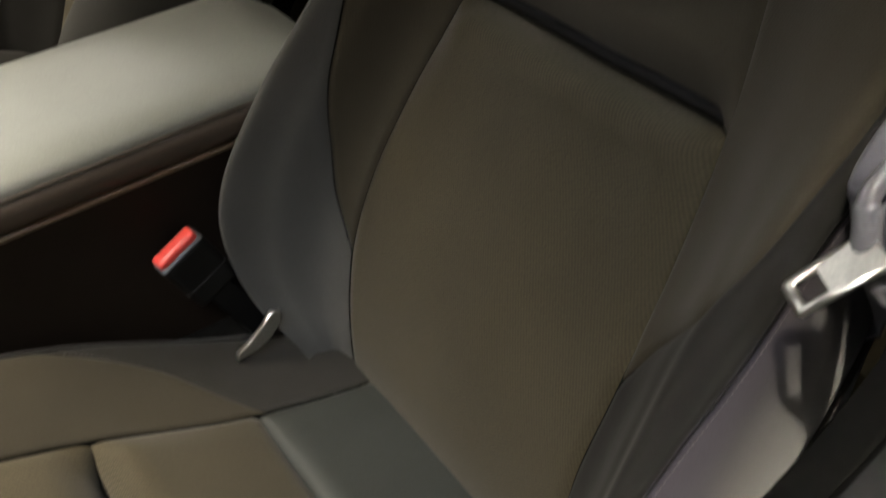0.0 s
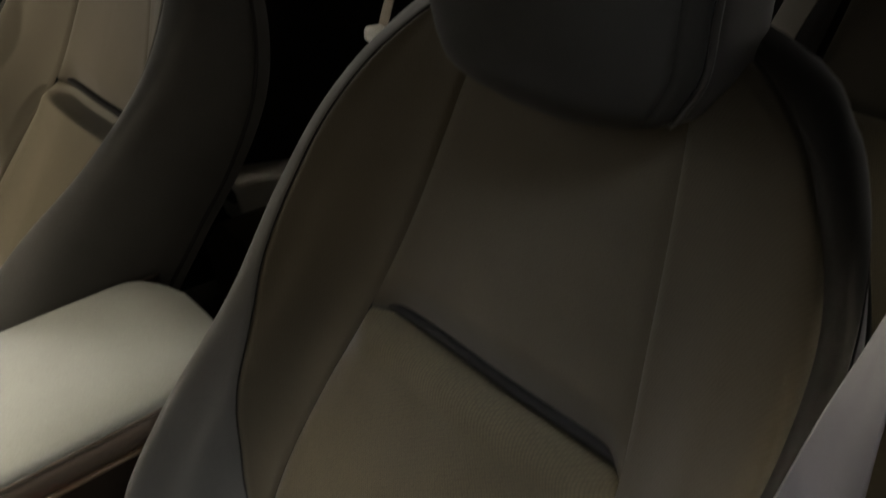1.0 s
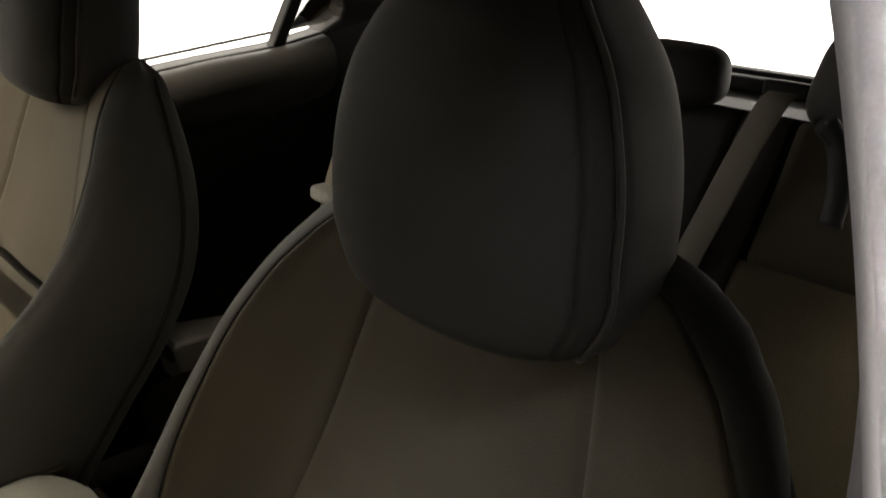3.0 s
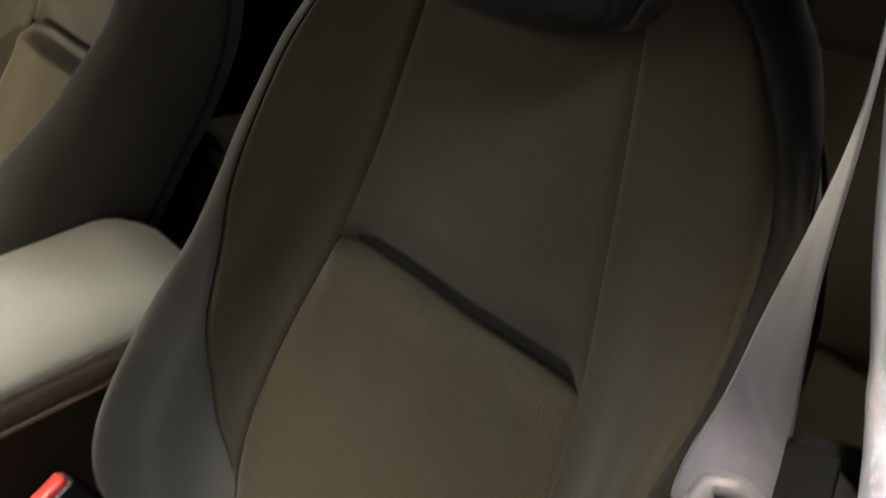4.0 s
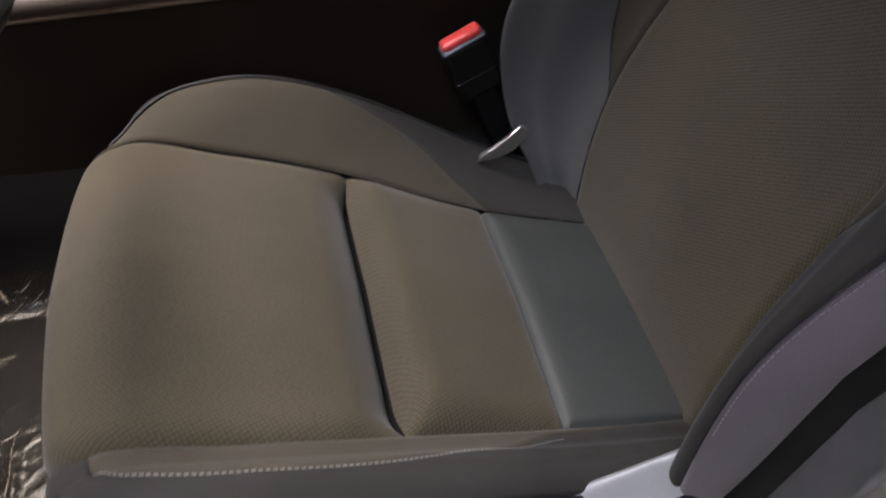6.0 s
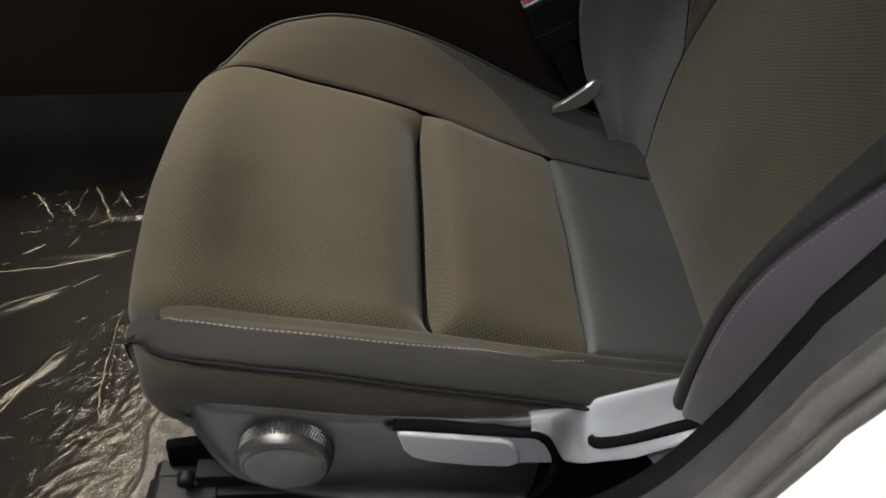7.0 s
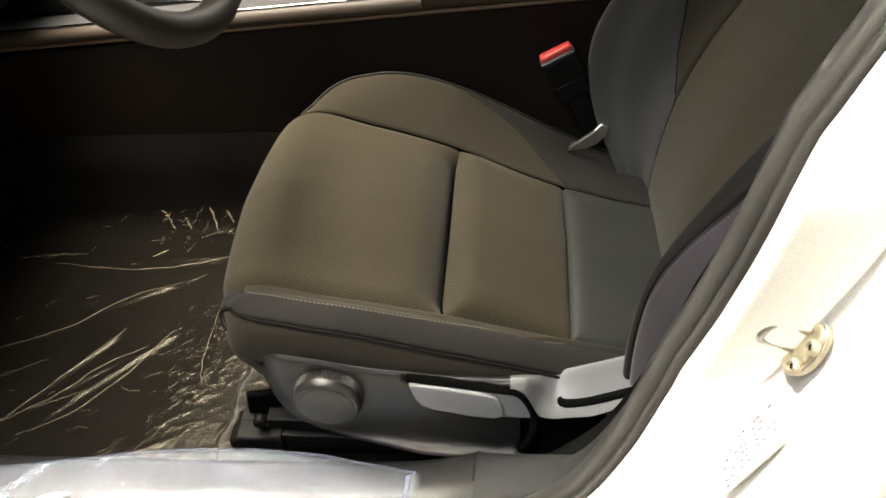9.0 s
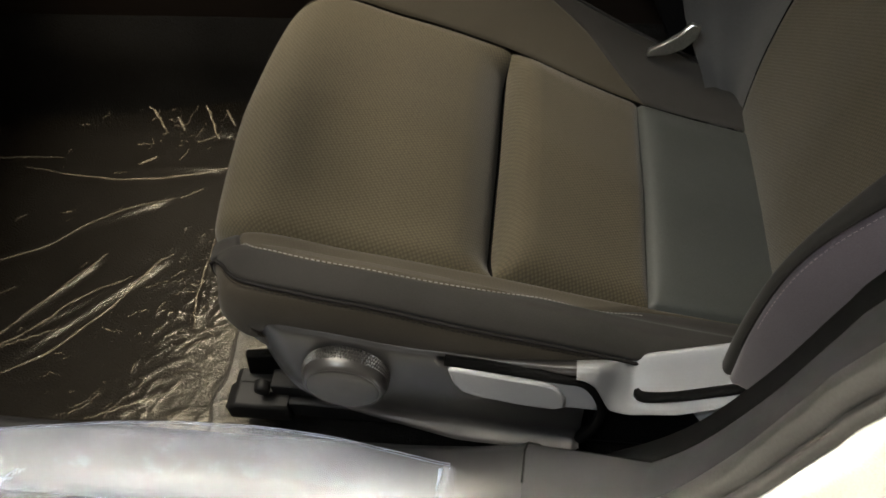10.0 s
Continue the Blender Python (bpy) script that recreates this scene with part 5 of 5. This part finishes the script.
def sill_film():
    nx, ny = 160, 30
    xs = np.linspace(-1.1, -0.036, nx)
    v = np.linspace(0, 1, ny)
    P = np.zeros((nx, ny, 3))
    lift = cr([-1.1, -0.7, -0.45, -0.22, -0.10, -0.036], [0.001, 0.001, 0.003, 0.014, 0.007, 0.001], xs)
    edge = cr([-1.1, -0.6, -0.3, -0.15, -0.036], [-0.301, -0.298, -0.268, -0.268, -0.281], xs)
    for i, x in enumerate(xs):
        y = edge[i] + (-0.375 - edge[i]) * v
        z = -0.1165 + lift[i] * np.clip(1 - v / 0.38, 0, 1) ** 0.7 - 0.03 * np.clip((v - 0.62) / 0.38, 0, 1) ** 1.5
        z = z + 0.0012 * np.sin(x * 31 + v * 3) * (0.3 + v) + 0.0006 * np.sin(x * 83 + v * 9)
        P[i] = np.stack([np.full(ny, x) + 0.012 * (0.5 - v) * (i == nx - 1), y, z], -1)
    ob = thing("sill_film", (-0.5, -0.31, -0.12), "milky protective plastic film taped over the door sill", "plastic film")
    part("main_sheet", grid("main_sheet", P), M_SILLFILM, ob)
    part("edge_fold", tube("edge_fold", P[:, 0] + np.array([0, 0.0005, 0.0008]), 0.0013, 6), M_SILLFILM, ob, "bright folded film edge")
    tab = np.stack([np.stack([np.full(12, -0.040 + 0.016 * q), np.linspace(-0.285, -0.337, 12), -0.1155 + 0.003 * math.sin(q * 3) + 0.006 * np.linspace(1, 0, 12) ** 2 * q], -1) for q in np.linspace(0, 1, 6)])
    part("end_tab", grid("end_tab", tab), M_SILLFILM, ob, "curled film end")
    return ob


sill_film()

# ---- steering wheel and dashboard ----
def steering_wheel():
    c = np.array([-0.290, 0.0, 0.462])
    up = np.array([-0.39, 0.0, 0.92])
    side = np.array([0.0, 1.0, 0.0])
    w = thing("steering_wheel", tuple(c), "dark leather steering wheel with bright spoke trim", "steering wheel")
    ang = np.linspace(0, 2 * math.pi, 96, endpoint=False)
    pts = [c + 0.182 * (math.cos(q) * side + math.sin(q) * up) for q in ang]
    rim = part("rim", tube("rim", pts, 0.0165, 16, closed=True), M_WHEEL, w, "stitched leather rim")
    for q in (math.radians(250), math.radians(290)):
        p = c + 0.182 * (math.cos(q) * side + math.sin(q) * up)
        part("rim_seam", tube("rim_seam", [p - 0.0008 * np.cross(up, side), p + 0.0008 * np.cross(up, side)], 0.0169, 16), M_THREADSHADE, rim)
    for q in (math.radians(-18), math.radians(198), math.radians(270)):
        d = math.cos(q) * side + math.sin(q) * up
        a, b = c + 0.05 * d, c + 0.172 * d
        spoke = part("spoke", tube("spoke", [a, (a + b) / 2, b], 0.010, 12), M_PLASTIC, w, "black spoke")
        part("spoke_trim", tube("spoke_trim", [a * 0.4 + b * 0.6 + np.array([0.014, 0, 0.004]), b + np.array([0.012, 0, 0.004])], 0.005, 8), M_CHROME, spoke, "chrome spoke trim")
    n = np.array([0.92, 0.0, 0.39])
    hub = part("hub", lathe("hub", [(0.0005, 0.03), (0.05, 0.026), (0.066, 0.010), (0.07, -0.02), (0.05, -0.05)], 32, 2), M_PLASTIC, None)
    hub.data.transform(Matrix.Translation(c) @ Vector(n).to_track_quat("Z", "Y").to_matrix().to_4x4())
    hub.data.transform(Matrix.Translation(-Vector(c)))
    hub.parent = w
    part("column", tube("column", [c - n * 0.03, c - n * 0.40], 0.030, 20), M_BLACK, w)
    return w


steering_wheel()
dash = thing("dashboard", (-0.9, 0.35, 0.0), "dark moulded dashboard over the footwell", "dashboard", kind="structure")
part("dash_top", prism("dash_top", [(-1.35, -0.2), (-1.35, 0.46), (-1.0, 0.47), (-0.69, 0.44), (-0.59, 0.40), (-0.57, 0.30), (-0.63, 0.20), (-0.73, 0.12), (-0.90, 0.05), (-1.05, -0.2)], 1, -0.27, 0.985, 0.015, 3), M_DOORCARD, dash)
# ---- rear seat ----
def rear_plane(k, v):
    """Rear backrest: k across (metres), v up along it."""
    bow = 0.012 * np.cos(np.clip((k - 0.02) / 0.30, -1, 1) * np.pi) + 0.0
    x = 1.045 + 0.40 * v - 0.02 * np.sin(np.clip(v / 0.5, 0, 1) * np.pi) + 0 * k - bow * 0.3
    return np.stack([x, k, -0.02 + 0.93 * v], -1)


def rear_seat():
    s = thing("rear_bench", (1.1, 0.35, -0.15), "dark brown cloth rear bench seat with three headrests", "car seat")
    part("bench_back", prism("bench_back", [(1.085, -0.02), (1.30, 0.52), (1.38, 0.52), (1.22, -0.02)], 1, -0.27, 0.97, 0.02, 3), M_SIDE, s)
    for y0, y1 in ((-0.13, 0.165), (0.54, 0.83)):
        part("lower_panel", panel("lower_panel", rear_plane, (y0, y1), (0.0, 0.378), 30, 40, 0.016, 0.010, 0.012, flip=-1), M_CLOTH, s, "brown cloth panel")
        part("upper_panel", panel("upper_panel", rear_plane, (y0 + 0.012, y1 - 0.012), (0.378, 0.585), 30, 30, 0.014, 0.010, 0.008, flip=-1), M_CLOTH_FINE, s)
        for a, b in ((y0 - 0.115, y0), (y1, y1 + 0.075)):
            part("side_panel", panel("side_panel", rear_plane, (a, b), (0.0, 0.585), 20, 40, 0.012, 0.008, 0.015, flip=-1), M_SIDE, s)
    part("middle_panel", panel("middle_panel", rear_plane, (0.242, 0.463), (0.0, 0.585), 30, 40, 0.012, 0.008, 0.010, flip=-1), M_SIDE, s)
    for y, half, h0, h1 in ((0.02, 0.125, 0.515, 0.675), (0.36, 0.105, 0.52, 0.612), (0.70, 0.125, 0.515, 0.675)):
        P = np.zeros((24, 40, 3))
        for i, v in enumerate(np.linspace(0, 1, 24)):
            e = (1 - abs(2 * v - 1) ** 3.2) ** 0.38
            for j, q in enumerate(np.linspace(0, 2 * math.pi, 40, endpoint=False)):
                cx, cy = math.cos(q), math.sin(q)
                P[i, j] = (1.25 + 0.045 * e * math.copysign(abs(cx) ** 0.7, cx) + 0.03 * v, y + half * (0.30 + 0.70 * e) * math.copysign(abs(cy) ** 0.7, cy) * (1 - 0.18 * v), h0 + (h1 - h0) * v)
        part("headrest", grid("headrest", P, loop_v=True), M_SIDE, s, "charcoal rear headrest")
    part("bench_cushion", prism("bench_cushion", [(0.62, -0.19), (0.60, -0.06), (0.63, -0.02), (0.75, -0.015), (1.10, -0.05), (1.15, -0.19)], 1, -0.25, 0.95, 0.03, 4), M_CLOTH, s, "brown cloth bench cushion")
    return s


rear_seat()


def ribbon(name, line, wide, w, mat, parent, label=""):
    C, D = smooth_path(line, 40), smooth_path(wide, 40)
    T = np.gradient(C, axis=0)
    T /= np.linalg.norm(T, axis=1, keepdims=True)
    D -= (D * T).sum(1, keepdims=True) * T
    D /= np.linalg.norm(D, axis=1, keepdims=True)
    N = np.cross(T, D)
    ring = [C + D * w * a + N * 0.0009 * o for a, o in ((-1, 0), (-0.9, 1), (0, 1), (0.9, 1), (1, 0), (0.9, -1), (0, -1), (-0.9, -1))]
    return part(name, grid(name, np.stack(ring, 1), loop_v=True), mat, parent, label)


def rear_belt(at, line, wide, tongue):
    b = thing("rear_seat_belt", at, "grey rear seat belt webbing across the bench", "seat belt", "rear belts")
    ribbon("webbing", line, wide, 0.022, M_RBELT, b)
    x, y, z = line[0]
    part("belt_guide", box("belt_guide", (x - 0.006, y - 0.034, z - 0.012), (x + 0.016, y + 0.034, z + 0.012), 0.005, 3), M_BLACK, b, "black plastic belt guide")
    if tongue:
        x, y, z = tongue
        g = part("tongue_grip", box("tongue_grip", (x - 0.022, y - 0.034, z - 0.014), (x + 0.022, y + 0.034, z + 0.014), 0.009, 3), M_PALEPL, b, "pale grey plastic tongue grip")
        part("tongue_plate", box("tongue_plate", (x - 0.003, y - 0.012, z - 0.055), (x + 0.003, y + 0.012, z - 0.010), 0.001), M_STEEL, g, "steel tongue")
    return b


M_RBELT = plain("worn_grey_webbing", (0.16, 0.145, 0.12), 0.7, grain=1400.0, bump=0.4, vary=0.06)
M_PALEPL = plain("pale_grey_plastic", (0.55, 0.55, 0.55), 0.35, bump=0.05, vary=0.05)
rear_belt((1.1, 0.18, 0.4), [(1.26, 0.170, 0.565), (1.225, 0.180, 0.530), (1.165, 0.215, 0.36), (1.10, 0.250, 0.18), (1.03, 0.29, 0.0)], [(0, 1, 0), (0, 1, 0), (0, 1, 0), (0, 1, 0), (0, 1, 0)], None)
rear_belt((0.95, 0.82, 0.35), [(1.12, 0.86, 0.58), (1.02, 0.84, 0.46), (0.935, 0.815, 0.32), (0.90, 0.80, 0.15), (0.90, 0.80, -0.04)], [(0.5, 0.8, 0), (0.4, 0.9, 0), (0.3, 1, 0), (0.2, 1, 0), (0, 1, 0)], (0.930, 0.806, 0.310))

# ---- far side of the car ----
far = thing("car_far_side", (0.3, 1.05, 0.2), "dark inner trim of the closed far doors and windows", "car body", kind="structure")


def wall_outline(name, outline, y_low, lean, thick, mat, label=""):
    """An upright panel cut to an outline in x and z, leaning in above z = 0.45."""
    me = prism(name, outline, 1, 0.0, thick, 0.006)
    for v in me.vertices:
        v.co.y += y_low - lean * max(0.0, v.co.z - 0.45)
    return part(name, me, mat, far, label)


wall_outline("door_panel", [(-1.3, -0.22), (0.40, -0.22), (0.40, 0.492), (-0.7, 0.475), (-1.3, 0.47)], 1.02, 0.35, 0.06, M_DOORCARD)
wall_outline("rear_door_panel", [(0.405, -0.22), (1.30, -0.22), (1.30, 0.62), (1.105, 0.62), (1.075, 0.588), (1.044, 0.569), (0.948, 0.547), (0.811, 0.531), (0.709, 0.516), (0.405, 0.496)], 1.02, 0.35, 0.06, M_DOORCARD)
wall_outline("far_pillar", [(0.36, 0.48), (0.46, 0.48), (0.52, 0.95), (0.42, 0.95)], 1.00, 0.35, 0.07, M_LINER)
wall_outline("quarter_divider", [(0.937, 0.535), (0.966, 0.545), (1.016, 0.74), (0.990, 0.74)], 1.02, 0.35, 0.03, M_BLACK)
wall_outline("roof_rail", [(-0.25, 0.95), (0.40, 0.92), (0.80, 0.82), (0.95, 0.75), (1.01, 0.71), (1.051, 0.662), (1.080, 0.630), (1.086, 0.612), (1.08, 0.585), (1.22, 0.58), (1.75, 0.60), (1.75, 1.05), (-0.25, 1.05)], 1.02, 0.35, 0.08, M_LINER)
wall_outline("front_pillar", [(-1.0, 0.45), (-0.93, 0.45), (-0.20, 0.97), (-0.27, 1.0)], 1.00, 0.35, 0.06, M_LINER)
wall_outline("door_glass", [(-0.93, 0.47), (0.365, 0.49), (0.42, 0.90), (-0.25, 0.92)], 1.045, 0.35, 0.004, M_GLASS)
wall_outline("rear_door_glass", [(0.46, 0.495), (1.11, 0.59), (1.10, 0.66), (0.95, 0.72), (0.52, 0.88)], 1.045, 0.35, 0.004, M_GLASS)
sill_line = smooth_path([(0.30, 0.492), (0.55, 0.504), (0.709, 0.514), (0.811, 0.529), (0.948, 0.545), (1.044, 0.566)], 40)
ledge = np.stack([np.stack([sill_line[:, 0], 1.02 - 0.35 * (sill_line[:, 1] - 0.45) - o, sill_line[:, 1] - d], -1) for o, d in ((-0.01, 0.0), (0.006, 0.001), (0.022, 0.006), (0.036, 0.016), (0.044, 0.030), (0.047, 0.050), (0.044, 0.075), (0.030, 0.10), (-0.02, 0.13))], 1)
part("door_sill", grid("door_sill", ledge), M_SILL, far, "padded dark door top catching window light")
arm = part("door_armrest", prism("door_armrest", [(0.690, -0.055), (0.672, 0.030), (0.680, 0.040), (0.72, 0.041), (0.86, 0.020), (1.05, 0.015), (1.05, -0.04), (0.86, -0.03), (0.75, -0.045)], 1, 0.93, 1.03, 0.008, 3), M_LITARM, far, "padded rear door armrest, its light put into the pale colour")
part("pull_cup", box("pull_cup", (0.668, 0.935, 0.000), (0.700, 1.02, 0.032), 0.006), M_SILVER, arm, "silver armrest end")
part("front_door_armrest", prism("front_door_armrest", [(-0.42, 0.09), (-0.42, 0.125), (-0.36, 0.14), (0.20, 0.13), (0.24, 0.11), (0.20, 0.07)], 1, 0.93, 1.03, 0.01, 3), M_ARM, far)

# ---- roof, rear end, near rear side ----
X, Y = np.meshgrid(np.linspace(-0.27, 1.80, 60), np.linspace(-0.08, 0.86, 40), indexing="ij")
Zr = 1.03 - 0.10 * ((Y - 0.36) / 0.5) ** 2 - 0.26 * np.clip((X - 0.5) / 1.3, 0, 1) ** 1.8 - 0.05 * np.clip((-0.10 - X) / 0.2, 0, 1)
whole("ceiling", grid("ceiling", np.stack([X, Y, Zr], -1)), M_LINER, "dark woven headliner of the car", "ceiling", kind="structure")
# unseen strip of headliner, added to stop lamp light leaking past the roof
X, Y = np.meshgrid(np.linspace(-0.27, 0.46, 20), np.linspace(-0.215, -0.075, 8), indexing="ij")
whole("ceiling_light_block", grid("ceiling_light_block", np.stack([X, Y, 1.031 - 0.10 * ((Y - 0.36) / 0.5) ** 2 - 0.05 * np.clip((-0.10 - X) / 0.2, 0, 1)], -1)), M_LINER, "unseen headliner strip added to block lamp light on the door side", "ceiling", kind="structure")
tail = thing("car_tail", (1.7, 0.35, 0.3), "dark tailgate trim round the bright rear window", "car body", kind="structure")


def tail_wall(name, outline, mat, label="", x0=1.78, thick=0.05):
    me = prism(name, outline, 0, 0.0, thick, 0.008)
    for v in me.vertices:
        v.co.x += x0 - 0.30 * max(0.0, v.co.z - 0.5)
    return part(name, me, mat, tail, label)


tail_wall("tailgate_trim", [(-0.30, -0.2), (1.02, -0.2), (1.02, 0.50), (0.95, 0.515), (-0.25, 0.515), (-0.30, 0.50)], M_DOORCARD)
tail_wall("pillar_far", [(1.05, 0.50), (0.955, 0.50), (0.925, 0.64), (0.80, 0.698), (0.70, 0.80), (1.0, 0.80)], M_LINER)
tail_wall("header", [(0.82, 0.696), (0.36, 0.715), (-0.10, 0.696), (-0.10, 0.85), (0.82, 0.85)], M_LINER)
tail_wall("pillar_near", [(-0.33, 0.50), (-0.235, 0.50), (-0.205, 0.64), (-0.08, 0.698), (0.02, 0.80), (-0.28, 0.80)], M_LINER)
tail_wall("rear_glass", [(-0.26, 0.50), (0.97, 0.50), (0.86, 0.72), (-0.14, 0.72)], M_GLASS, x0=1.82, thick=0.004)
part("parcel_shelf", box("parcel_shelf", (1.40, -0.22, 0.452), (1.77, 0.94, 0.468), 0.004), M_SHELF, tail, "pale parcel shelf catching the window light")
part("shelf_rim", box("shelf_rim", (1.735, -0.22, 0.475), (1.775, 0.94, 0.505), 0.006), M_DOORCARD, tail)
near = thing("car_near_rear_side", (0.8, -0.35, 0.2), "closed near rear door inner trim", "car body", kind="structure")


def near_wall(name, outline, mat, y_low=-0.34, thick=0.06):
    me = prism(name, outline, 1, -thick, 0.0, 0.006)
    for v in me.vertices:
        v.co.y += y_low + 0.35 * max(0.0, v.co.z - 0.45)
    return part(name, me, mat, near)


near_wall("door_panel", [(0.36, -0.22), (1.80, -0.22), (1.80, 0.60), (1.125, 0.60), (0.95, 0.519), (0.36, 0.494)], M_DOORCARD)
near_wall("roof_rail", [(0.40, 0.90), (0.80, 0.765), (0.952, 0.715), (1.10, 0.66), (1.12, 0.585), (1.80, 0.60), (1.80, 1.02), (0.40, 1.05)], M_LINER)
near_wall("pillar_back", [(0.34, 0.40), (0.46, 0.48), (0.50, 0.98), (0.42, 1.0)], M_LINER, -0.345, 0.02)

# ---- open front door, ahead of the aperture ----
door = thing("front_door", (-0.93, -0.36, 0.1), "open front door standing out from the car", "car door")
me = prism("door_skin", [(0.0, -0.25), (1.02, -0.25), (1.05, 0.45), (0.0, 0.47)], 1, -0.05, 0.05, 0.02, 3)
swing = Matrix.Translation((-0.93, -0.36, 0.0)) @ Matrix.Rotation(radians(-68), 4, "Z")
me.transform(swing)
part("door_skin", me, M_DOORCARD, door)
part("fender", prism("fender", [(-2.2, -0.25), (-0.95, -0.25), (-0.95, 0.45), (-2.2, 0.35)], 1, -0.42, -0.30, 0.03, 3), M_PAINT, body)
# the rail is out of view and stands outwards to shade the seat
part("roof_side_rail", tube("roof_side_rail", smooth_path([(-0.75, -0.26, 0.68), (-0.35, -0.21, 0.95), (0.05, -0.19, 1.01), (0.40, -0.17, 1.03), (0.9, -0.14, 1.01)], 30), 0.045, 16), M_PAINT, body, "unseen white roof side rail, set outwards to block light")

# ---- hall outside ----
X, Y = np.meshgrid(np.linspace(-14, 14, 3), np.linspace(-14, 14, 3), indexing="ij")
whole("ground", grid("ground", np.stack([X, Y, np.full_like(X, -0.52)], -1)), M_CONCRETE, "grey concrete hall floor under the car", "ground", kind="structure")
# unseen wall, added close and dark to keep light off the open door
whole("wall_light_block", box("wall_light_block", (-9.0, -2.5, -0.52), (9.0, -2.3, 4.2), 0.02), M_LIGHTBLOCK, "unseen dark wall added to block light from the door side", "wall", kind="structure")
for name, lo, hi in (("backdrop_side", (-3.0, 3.6, -0.5), (6.0, 3.65, 3.2)), ("backdrop_rear", (4.6, -2.6, -0.5), (4.65, 3.5, 3.2))):
    whole(name, box(name, lo, hi, 0.0), M_GLOW, "blown out bright showroom windows beyond the car", "backdrop", kind="structure")
part("under_body", box("under_body", (-1.3, -0.42, -0.32), (1.85, 1.12, -0.225), 0.02), M_BLACK, body)
